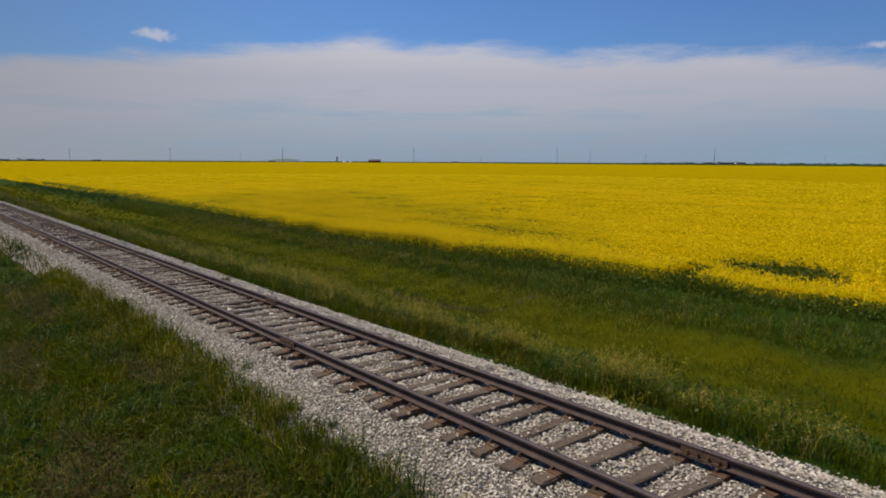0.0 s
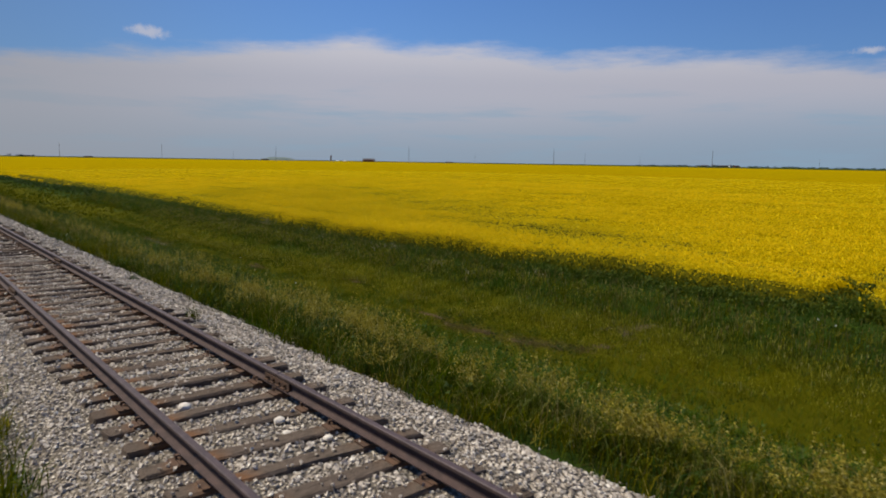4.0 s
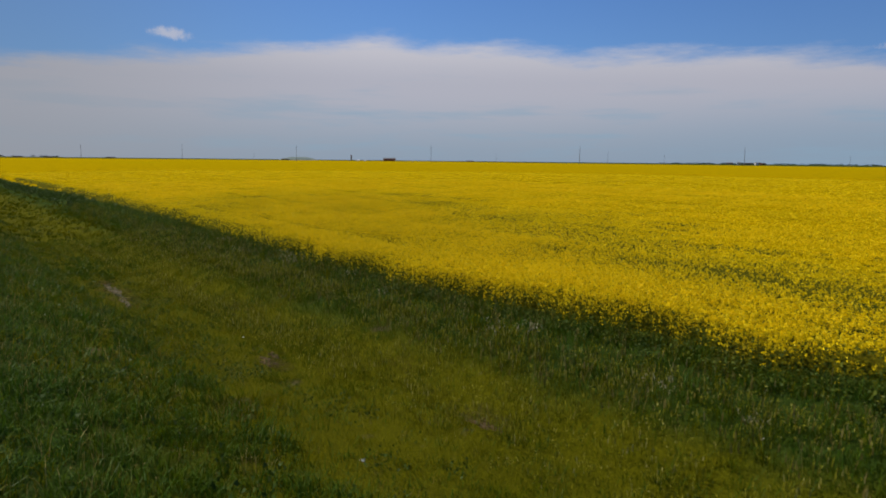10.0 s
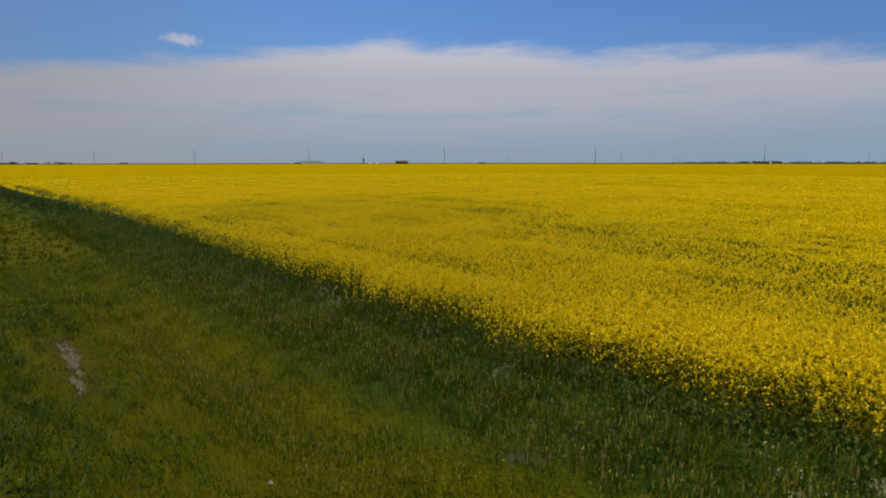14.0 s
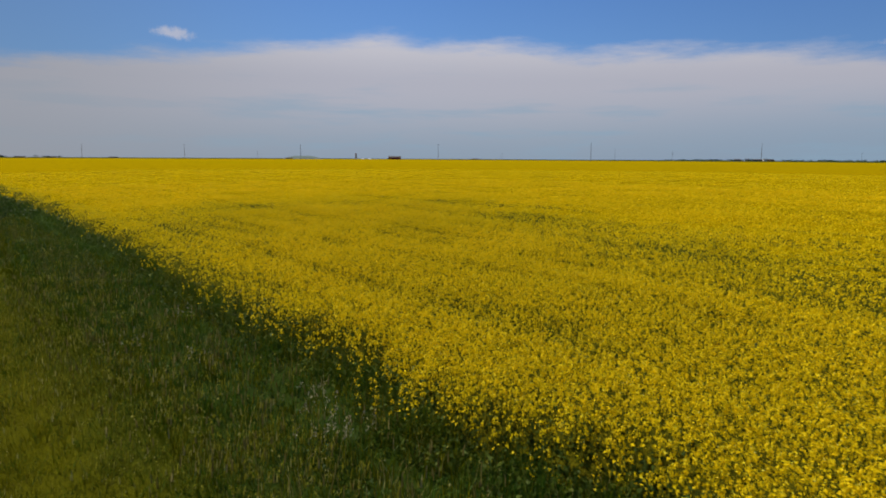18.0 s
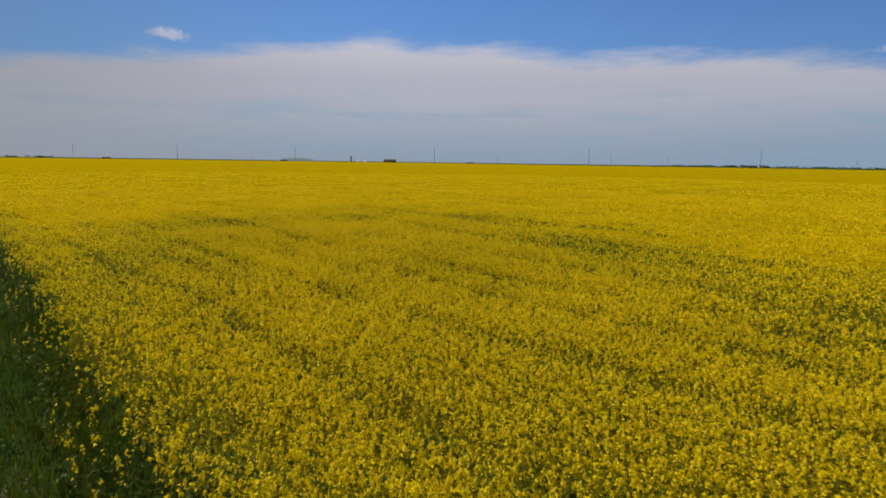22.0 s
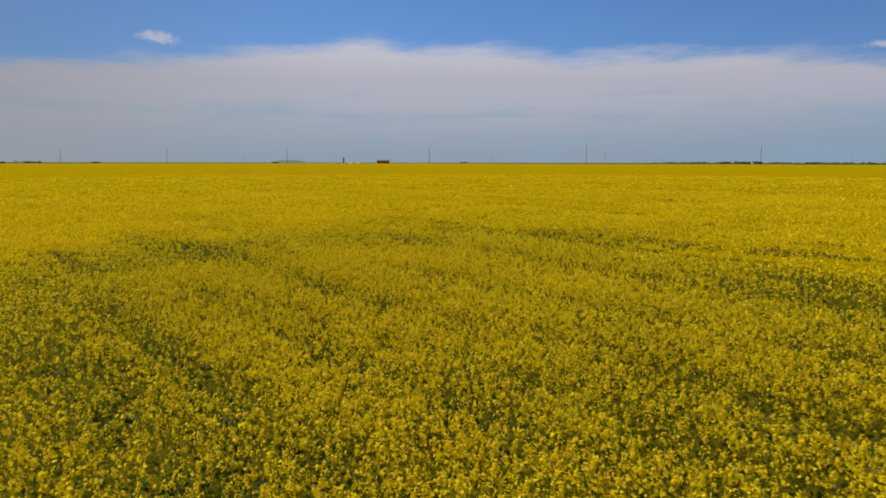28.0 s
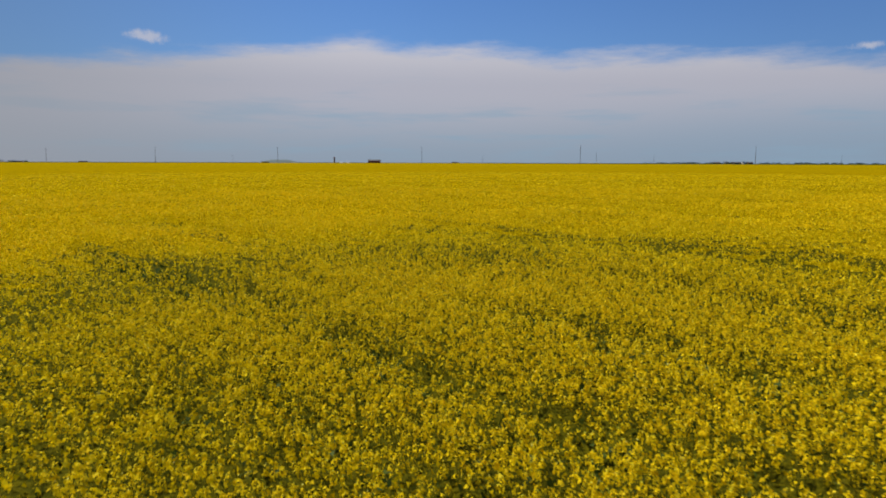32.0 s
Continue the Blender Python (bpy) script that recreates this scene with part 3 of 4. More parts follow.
def plumes(x0, x1, y0, y1, per_m2, h0, h1, size, mat, seed=1, patch=1.5, stem=1, k=4, sharp=1.8):
    """Seed heads on thin stalks: pieces for stuff()."""
    x, y = scatter(x0, x1, y0, y1, per_m2, lambda x, y: np.clip((lump(x, y, patch, seed) - 0.28) * sharp, 0, 1) * (lump(x, y, patch, seed) > 0.62 - 0.62 / sharp))
    z, h = ground_z(x, y), rng.uniform(h0, h1, len(x))
    off = rng.normal(0, 0.10, (len(x), 2)) * h[:, None]
    v1, f1 = blades(x, y, z, h, np.full(len(x), 0.006), 0.25, False)
    top = v1.reshape(-1, 3, 3)[:, 2]
    p = np.repeat(top, k, 0) + rng.normal(0, 1, (k * len(x), 3)) * np.array([0.5, 0.5, 1.3]) * size
    v2, f2 = flecks(p, size * rng.uniform(0.5, 1.0, len(p)), 1.5, 0.0)
    return [(v1, f1, stem), (v2, f2, mat)]


def spikes(x0, x1, y0, y1, per_m2, h0, h1, long, wide, mat, seed, patch=2.5):
    """Upright narrow flowering heads on stalks: pieces for stuff()."""
    x, y = scatter(x0, x1, y0, y1, per_m2, lambda x, y: np.clip(lump(x, y, patch, seed) * 2.2 - 0.75, 0, 1))
    z, h = ground_z(x, y), rng.uniform(h0, h1, len(x))
    stalk = blades(x, y, z, h, np.full(len(x), 0.006), 0.15, False)
    top = stalk[0].reshape(-1, 3, 3)[:, 2]
    out = [(stalk[0], stalk[1], 1)]
    for k in range(2):
        v, f = blades(top[:, 0], top[:, 1], top[:, 2] - long * 0.4, long * rng.uniform(0.6, 1.3, len(x)), wide * rng.uniform(0.7, 1.3, len(x)), 0.25)
        out.append((v, f, mat))
    return out


GRASS_SET = [GRASS_DARK, GRASS_OLIVE, STRAW, SEED, WEED_LEAF, DEAD, GRASS_BLUE, GOLD]


def fringe(off, out):
    """Thins a stand towards the uneven edge of the gravel."""
    return lambda x, y: np.clip((y - far_edge(x) - off) * out + 0.35 + heights(x, y, 2.5, 0.5, 9), 0, 1)


def withered(x, y):
    """1 where the near verge has died back."""
    out = 0 * x
    for cx, cy, rx, ry in ((-10.4, -4.7, 2.0, 0.75), (-8.4, -3.5, 0.9, 0.5), (-17.5, -4.6, 2.5, 0.6), (-14.0, -3.0, 1.6, 0.3), (-24, -3.6, 4, 0.5)):
        out = np.maximum(out, np.clip(1.5 - ((x - cx) / rx) ** 2 - ((y - cy) / ry) ** 2 + heights(x, y, 1.0, 0.5, 91), 0, 1))
    return out


def lush(x, y):
    return near_edge(x, y) * (1 - 0.85 * withered(x, y))


stuff("near_verge_grass", [
    turf(-27, 2, -7.2, -1.45, 470, 0.16, 0.36, 0.017, 0, 1.5, 1, thin=lush),
    turf(-27, 2, -7.2, -1.45, 350, 0.18, 0.42, 0.014, 1, 1.4, 3, 2.2, thin=lush),
    turf(-27, 2, -7.2, -1.6, 110, 0.16, 0.42, 0.010, 2, 1.4, 4, 2.2, thin=near_edge),
    turf(-27, 2, -7.2, -1.5, 420, 0.26, 0.50, 0.011, 1, 0.8, 8, 1.2, thin=lambda x, y: near_edge(x, y) * (1 - near_edge(x, y + 0.7))),
    turf(-27, 2, -7.2, -1.5, 140, 0.22, 0.46, 0.009, 7, 0.9, 8, 1.2, thin=lambda x, y: near_edge(x, y) * (1 - near_edge(x, y + 0.7))),
    turf(-27, 2, -7.2, -1.9, 900, 0.10, 0.28, 0.012, 5, 1.8, 7, 1.0, thin=withered),
    turf(-8.6, -6.0, -3.1, -2.15, 620, 0.26, 0.50, 0.016, 0, 0.9, 9, 1.0),
    turf(-90, -27, -7.5, -1.95, 70, 0.2, 0.45, 0.035, 0, 0.9, 5, seg=False),
    turf(-90, -27, -7.5, -1.95, 25, 0.2, 0.45, 0.030, 2, 0.9, 6, seg=False),
    *plumes(-27, 2, -7, -2.7, 8, 0.28, 0.5, 0.022, 2, 5),
], GRASS_SET, "matted green and dry grass beside the ballast", "grass")

def brome(x0, x1, y0, y1, per_m2, seed):
    """Clumps of tall brome: leafy foot, arching stalks, airy drooping panicles."""
    cx, cy = scatter(x0, x1, y0, y1, per_m2, lambda x, y: np.clip(lump(x, y, 3.0, seed) * 1.8 - 0.15, 0, 1) * np.clip((y - far_edge(x) - 0.25) * 3, 0, 1))
    n, feet, stalks, k = len(cx), 64, 30, 20
    big = rng.uniform(0.65, 1.25, n)
    fx = np.repeat(cx, feet) + rng.normal(0, 0.17, n * feet) * np.repeat(big, feet)
    fy = np.repeat(cy, feet) + rng.normal(0, 0.17, n * feet) * np.repeat(big, feet)
    foot = blades(fx, fy, ground_z(fx, fy), rng.uniform(0.30, 0.62, n * feet) * np.repeat(big, feet), np.full(n * feet, 0.013), 0.9)
    sx = np.repeat(cx, stalks) + rng.normal(0, 0.20, n * stalks) * np.repeat(big, stalks)
    sy = np.repeat(cy, stalks) + rng.normal(0, 0.20, n * stalks) * np.repeat(big, stalks)
    stalk = blades(sx, sy, ground_z(sx, sy), rng.uniform(0.52, 0.92, n * stalks) * np.repeat(big, stalks), np.full(n * stalks, 0.006), 0.45, False)
    tri = stalk[0].reshape(-1, 3, 3)
    top, way = tri[:, 2], tri[:, 2] - (tri[:, 0] + tri[:, 1]) / 2
    s = rng.uniform(0, 1, (len(top), k, 1))
    p = top[:, None] - way[:, None] * s * 0.26 + rng.normal(0, 1, (len(top), k, 3)) * (0.010 + 0.030 * s) * np.array([1, 1, 0.7])
    p = p.reshape(-1, 3)
    heads = flecks(p, 0.0112 * rng.uniform(0.6, 1.3, len(p)), 1.7, 0.3)
    return [(*foot, 0), (*stalk, 1), (*heads, 7)]


stuff("shoulder_grass", [
    *brome(-25.5, -7, 2.5, 4.8, 2.7, 14),
    *brome(-60, -25.5, 2.6, 4.6, 0.55, 18),
    *brome(-7, 1, 2.9, 5.2, 0.4, 14),
    turf(-36, 1, 2.2, 5.2, 260, 0.24, 0.52, 0.015, 0, 1.1, 11, thin=fringe(0.14, 1.9)),
    turf(-62, -36, 2.2, 5.2, 200, 0.24, 0.55, 0.024, 0, 1.1, 11, thin=fringe(0.14, 1.9), seg=False),
    turf(-62, 1, 2.2, 5.2, 250, 0.24, 0.55, 0.013, 1, 1.1, 12, thin=fringe(0.14, 1.9)),
    turf(-62, 1, 2.3, 5.0, 70, 0.26, 0.66, 0.010, 2, 1.1, 13, 2.0, thin=fringe(0.2, 1.9)),
    turf(-40, -6, 2.6, 4.4, 60, 0.22, 0.5, 0.009, 7, 1.2, 14, 1.0, seg=False),
    turf(-62, 1, 2.25, 3.2, 200, 0.05, 0.20, 0.010, 5, 1.6, 19, 1.0, seg=False, thin=fringe(-0.1, 1.5)),
    turf(-62, 1, 2.15, 3.1, 90, 0.06, 0.22, 0.010, 1, 1.2, 20, 0.8, thin=fringe(-0.15, 1.2)),
    *plumes(-9, 1, 2.5, 5.0, 15, 0.36, 0.66, 0.020, 2, 14, 2.4, k=9),
    *plumes(-62, -34, 2.5, 4.4, 14, 0.36, 0.66, 0.022, 2, 14, 2.4, k=7),
    turf(-150, -62, 2.2, 6, 50, 0.35, 0.65, 0.05, 0, 0.8, 15, seg=False),
    turf(-150, -62, 2.2, 6, 20, 0.35, 0.65, 0.05, 2, 0.8, 17, seg=False),
    *plumes(-110, -62, 2.5, 5, 10, 0.5, 0.8, 0.05, 2, 16),
], GRASS_SET, "tall rough grass with tan seed heads on the embankment shoulder", "grass")

stuff("slope_grass", [
    turf(-40, -6, 4.6, 9.8, 260, 0.2, 0.44, 0.016, 6, 1.2, 21),
    turf(-40, -6, 4.9, 9.8, 80, 0.2, 0.44, 0.014, 1, 1.2, 22),
    turf(-72, -40, 4.6, 9.8, 160, 0.2, 0.44, 0.024, 6, 1.2, 21, seg=False),
    turf(-72, -40, 4.9, 9.8, 50, 0.2, 0.44, 0.022, 1, 1.2, 22, seg=False),
    turf(-6, 2, 4.9, 9.8, 150, 0.2, 0.44, 0.024, 6, 1.2, 26, seg=False),
    turf(-72, -5, 4.9, 9.5, 16, 0.3, 0.55, 0.009, 2, 1.0, 23),
    *plumes(-72, -5, 4.9, 9.0, 5, 0.3, 0.5, 0.018, 2, 24),
    turf(-170, -72, 5, 10, 28, 0.3, 0.5, 0.06, 0, 0.8, 25, seg=False),
], GRASS_SET, "thick blue-green grass on the ditch bank", "grass")


def bare(x, y):
    """Open earth in the ditch bottom."""
    out = 1.0 + 0 * x
    for cx, cy, rx, ry in ((-54.4, 11.1, 2.2, 0.6), (-51.2, 10.75, 1.4, 0.5), (-41.5, 12.1, 0.7, 0.4), (-35.2, 13.8, 0.7, 0.4), (-27.6, 12.2, 1.2, 0.4), (-25.6, 11.9, 1.4, 0.5), (-23.4, 12.2, 1.3, 0.6), (-22.2, 12.8, 1.2, 0.6), (-21.6, 13.9, 0.9, 0.5), (-39.1, 14.6, 0.6, 0.3)):
        out = out * np.clip(((x - cx) / rx) ** 2 + ((y - cy) / ry) ** 2 - 0.35 + heights(x, y, 0.8, 0.25, 31), 0.04, 1)
    return out


stuff("ditch_grass", [
    turf(-75, 0, 9.3, 17.6, 180, 0.09, 0.30, 0.013, 1, 1.0, 32, 1.6, thin=bare, seg=False),
    turf(-75, -5, 9.3, 17, 900, 0.04, 0.14, 0.014, 5, 2.2, 30, 1.0, thin=lambda x, y: 1 - bare(x, y), seg=False),
    turf(-75, 0, 9.3, 18.6, 110, 0.12, 0.34, 0.014, 6, 1.0, 33, 3.5, thin=bare, seg=False),
    turf(-75, -5, 9.3, 17, 14, 0.1, 0.28, 0.008, 2, 0.8, 34, 2.0, seg=False),
    turf(-100, 0, 16.0, 19.6, 75, 0.22, 0.52, 0.016, 6, 0.9, 38, 1.5),
    turf(-120, -48, 19.4, 21.5, 110, 0.22, 0.5, 0.018, 6, 0.9, 38, 1.5, seg=False),
    turf(-40, 0, 19.2, 21.2, 110, 0.22, 0.5, 0.018, 6, 0.9, 38, 1.5, seg=False),
    turf(-100, 0, 15.6, 19.6, 75, 0.2, 0.5, 0.014, 1, 0.9, 38.5, 1.8),
    turf(-100, 0, 16.0, 19.0, 18, 0.4, 0.8, 0.009, 2, 0.6, 39, 1.5),
    *plumes(-100, 0, 15.4, 18.8, 9, 0.35, 0.75, 0.026, 3, 40, 1.2),
    *spikes(-72, -14, 12.4, 17.8, 75, 0.20, 0.42, 0.13, 0.024, 3, 35),
    *spikes(-72, -14, 15.0, 18.6, 16, 0.40, 0.70, 0.18, 0.026, 2, 36, 1.2),
    *plumes(-75, -8, 12.2, 18.0, 45, 0.22, 0.46, 0.016, 3, 35, 3.0, k=6),
    turf(-190, -75, 9.5, 17.5, 22, 0.15, 0.3, 0.07, 1, 0.8, 36, seg=False),
    turf(-190, -75, 9.5, 17.5, 8, 0.15, 0.3, 0.07, 0, 0.8, 37, seg=False),
], GRASS_SET, "olive meadow grass with pale seed heads in a shallow ditch", "grass")


def litter(count, cx, cy, rx, ry):
    """Dry stems and scraps of dead weed lying in the ditch."""
    x, y = cx + rng.normal(0, rx, count), cy + rng.normal(0, ry, count)
    az, half = rng.normal(0.35, 0.7, count), rng.uniform(0.05, 0.22, count)
    p = np.stack([x, y, ground_z(x, y) + rng.uniform(0.02, 0.10, count)], -1)
    d = np.stack([np.cos(az), np.sin(az), rng.normal(0, 0.15, count)], -1) * half[:, None]
    s = np.stack([0 * x, 0 * x, rng.uniform(0.006, 0.014, count)], -1)
    return np.stack([p - d, p + d, p + s + d * 0.2], 1).reshape(-1, 3), np.arange(3 * count).reshape(-1, 3), 0


stuff("dead_stems", [litter(420, -25.8, 11.9, 0.5, 0.25), litter(300, -23.4, 12.2, 0.7, 0.35), litter(260, -22.2, 12.8, 0.7, 0.4), litter(160, -35.2, 13.8, 0.4, 0.18), litter(160, -41.5, 12.1, 0.4, 0.18),
                     litter(260, -53.0, 11.2, 1.6, 0.5)], [STRAW], "bleached dead stems scattered over the ditch bottom", "plant litter")


def earth_patch(cx, cy, rx, ry, mat, label):
    """A crusted bare patch of ditch bottom with an uneven rim."""
    k, rings = 22, 4
    a = np.linspace(0, 2 * np.pi, k, endpoint=False)
    rim = rng.normal(0, 0.42, k)
    rim = 1 + (np.roll(rim, 1) + 2 * rim + np.roll(rim, -1)) / 4
    v = [(cx, cy)] + [(cx + rx * r / rings * math.cos(t) * m, cy + ry * r / rings * math.sin(t) * m) for r in range(1, rings + 1) for t, m in zip(a, rim)]
    x, y = np.array(v).T
    edge = np.r_[0, np.repeat(np.arange(1, rings + 1), k)]
    z = ground_z(x, y) + 0.012 + rng.normal(0, 0.014, len(x)) - 0.05 * (edge == rings)
    f = [(0, 1 + i, 1 + (i + 1) % k) for i in range(k)]
    for r in range(rings - 1):
        b = 1 + r * k
        for i in range(k):
            j = (i + 1) % k
            f += [(b + i, b + k + i, b + k + j), (b + i, b + k + j, b + j)]
    ob = new("bare_earth", mesh_data("bare_earth", np.stack([x, y, z], -1), f, mat, smooth=True))
    tagged(ob, label, "earth", kind="structure")


for patch in ((-55.0, 11.15, 1.5, 0.22), (-52.9, 10.95, 1.3, 0.20), (-51.3, 10.75, 0.8, 0.16)):
    earth_patch(*patch, PALE_EARTH, "pale crusted silt drying in the ditch bottom")
for patch in ((-34.8, 13.7, 0.6, 0.22), (-27.7, 12.2, 0.8, 0.14), (-26.2, 12.0, 0.6, 0.16), (-25.0, 12.1, 0.7, 0.2), (-23.4, 12.3, 0.6, 0.25), (-22.4, 12.7, 0.6, 0.28), (-21.6, 13.8, 0.45, 0.25), (-41.8, 12.05, 0.6, 0.24), (-42.3, 12.4, 0.3, 0.14)):
    earth_patch(*patch, BARE_EARTH, "brown bare earth in the ditch bottom")


def leaves_at(x0, x1, y0, y1, per_m2, h, size, mat, seed, patch=1.2, spread=0.12):
    x, y = scatter(x0, x1, y0, y1, per_m2, lambda x, y: np.clip(lump(x, y, patch, seed) * 2 - 0.6, 0, 1))
    k = 14
    p = np.stack([np.repeat(x, k), np.repeat(y, k), np.repeat(ground_z(x, y), k)], -1)
    p += rng.normal(0, 1, p.shape) * np.array([spread, spread, 0])
    p[:, 2] += rng.uniform(0.05, 1, len(p)) * np.repeat(rng.uniform(0.5, 1, len(x)), k) * h
    v, f = flecks(p, size * rng.uniform(0.5, 1.1, len(p)), 1.3, 0.6)
    return v, f, mat


stuff("broadleaf_weeds", [
    leaves_at(-72, 0, 4.5, 9.5, 2.2, 0.5, 0.05, 4, 41),
    leaves_at(-62, 0, 2.6, 5.0, 1.6, 0.55, 0.045, 4, 42),
    leaves_at(-90, 0, 9.3, 12.2, 3.5, 0.28, 0.035, 4, 43, 2.0),
    leaves_at(-52, -40, 9.0, 11.6, 14.0, 0.26, 0.024, 4, 47, 1.5),
    leaves_at(-29, -21, 11.2, 13.4, 9.0, 0.26, 0.030, 4, 48, 0.9),
    leaves_at(-64, -56.5, 10.2, 12.0, 9.0, 0.48, 0.045, 6, 49, 1.6),
    leaves_at(-100, 0, 16.8, 19.4, 6.5, 0.65, 0.038, 4, 44, 1.8),
    leaves_at(-30, 2, -7.5, -2.6, 9.0, 0.28, 0.032, 0, 45, 1.0),
    leaves_at(-10, 2, 4.6, 9.5, 8.0, 0.45, 0.045, 4, 51, 1.6),
    leaves_at(-24, 2, -7.2, -2.5, 16.0, 0.36, 0.030, 6, 50, 1.4),
    leaves_at(-180, -100, 17.4, 20.2, 4.0, 0.8, 0.10, 4, 46),
], GRASS_SET, "dark broadleaf weeds among the verge grass", "weeds")

# ---- canola ----


def crop_edge(x):
    return np.interp(x, (-100, -85, -75, -67, -60, -53, -47, -41, -36, -32, -25, -18, -8), (21.6, 21.0, 20.6, 20.2, 19.75, 19.55, 19.4, 19.5, 19.85, 20.15, 20.8, 21.3, 21.9)) + heights(x, 0 * x, 6, 0.25, 51) + heights(x, 0 * x, 1.4, 0.15, 52)


STREAKS = ((23.4, -112, -50, 0.26), (26.7, -84, -24, 0.40), (30.0, -82, -40, 0.34), (32.0, -96, -56, 0.42), (34.7, -86, -36, 0.38), (38.7, -90, -66, 0.45), (43.3, -100, -50, 0.55), (47.0, -62, -18, 0.5), (49.6, -112, -34, 0.5),
           (54.3, -132, -24, 0.9), (57.6, -106, -58, 0.7), (65.0, -130, -26, 1.0), (80.0, -135, -60, 1.2), (92.0, -140, -70, 1.4))


def fullness(x, y):
    """1 in the thick crop, near 0 in its gaps, wheel tracks and missed corner."""
    gap = 0.0 * x
    for yc, x0, x1, wide in STREAKS:
        near = (np.abs(y - yc) < 3 * wide + 0.5) & (x > x0) & (x < x1)
        if near.any():
            u, v = x[near], y[near]
            win = np.clip((u - x0) / 3, 0, 1) * np.clip((x1 - u) / 3, 0, 1)
            wob = heights(u, 0 * u, 14, 0.20, yc)
            gap[near] = np.maximum(gap[near], win * np.exp(-((v - yc - wob) / wide) ** 2) * np.clip(0.75 + heights(u, v, 3.0, 0.50, yc + 1), 0, 1))
    rows = heights(x * 0.09, y, 3.0, 0.6, 61) + heights(x * 0.3, y, 1.6, 0.25, 62)
    gap = np.maximum(gap, np.clip(rows - 0.34, 0, 0.62))
    gap = np.maximum(gap, np.clip(heights(x * 0.07, y, 6.5, 0.7, 63) - 0.42, 0, 0.7) * np.clip((y - 34) / 10, 0, 1))
    missed = np.minimum(((x + 15.4 + 0.35 * (y - 26.3)) / 2.9) ** 2 + ((y - 26.3) / 1.5) ** 2, ((x + 18.2) / 0.8) ** 2 + ((y - 22.6) / 1.7) ** 2)
    gap = np.maximum(gap, np.clip(1.6 - missed, 0, 1))
    return np.clip(1 - gap, 0, 1) * np.clip((y - crop_edge(x)) / 0.5 + 0.4, 0, 1)


MID_A, MID_B = np.array((-38.0, 18.5)), np.array((-82.0, 34.5))


def far_from_middle(x, y):
    d = MID_B - MID_A
    s = np.clip(((x - MID_A[0]) * d[0] + (y - MID_A[1]) * d[1]) / (d @ d), 0, 1)
    return np.hypot(x - MID_A[0] - s * d[0], y - MID_A[1] - s * d[1])


def in_sight(x, y):
    """The part of the field that lies ahead of the railway crossing."""
    return x < 4 - 0.24 * (y + 7)


def petals_on(c, r, k, petal, long, loose):
    """k petals round each raceme at c, lying on its domed column."""
    n = len(c)
    ph = rng.uniform(0, 2 * np.pi, (n, k))
    up = rng.uniform(-0.9, 1, (n, k))
    dome = np.sqrt(np.clip(1 - np.clip(up, 0.1, 1) ** 2, 0.03, 1))
    out = np.stack([dome * np.cos(ph), dome * np.sin(ph), up], -1)
    p = (c[:, None] + out * r[:, None, None] * np.array([1, 1, long]) * rng.uniform(0.75, 1.05, (n, k, 1))).reshape(-1, 3)
    nrm = out.reshape(-1, 3) * np.array([1, 1, 0.9]) + np.array([0, 0, 0.35]) + rng.normal(0, loose, (n * k, 3))
    nrm /= np.linalg.norm(nrm, axis=1)[:, None]
    a = np.cross(nrm, rng.normal(size=(n * k, 3)))
    a /= np.linalg.norm(a, axis=1)[:, None] + 1e-9
    b = np.cross(nrm, a)
    s = (petal * rng.uniform(0.7, 1.15, n * k))[:, None]
    v = np.stack([p + s * a, p + s * (-0.5 * a + 0.87 * b), p + s * (-0.5 * a - 0.87 * b)], 1)
    return v.reshape(-1, 3), np.arange(3 * n * k).reshape(-1, 3)


def even(x0, x1, y0, y1, gap, keep):
    """Places on a loosened grid, as drilled seed comes up."""
    gx, gy = np.meshgrid(np.arange(x0, x1, gap), np.arange(y0, y1, gap), indexing="ij")
    x, y = gx.ravel() + rng.uniform(-0.46, 0.46, gx.size) * gap, gy.ravel() + rng.uniform(-0.46, 0.46, gx.size) * gap
    m = rng.random(len(x)) < keep(x, y)
    return x[m], y[m]


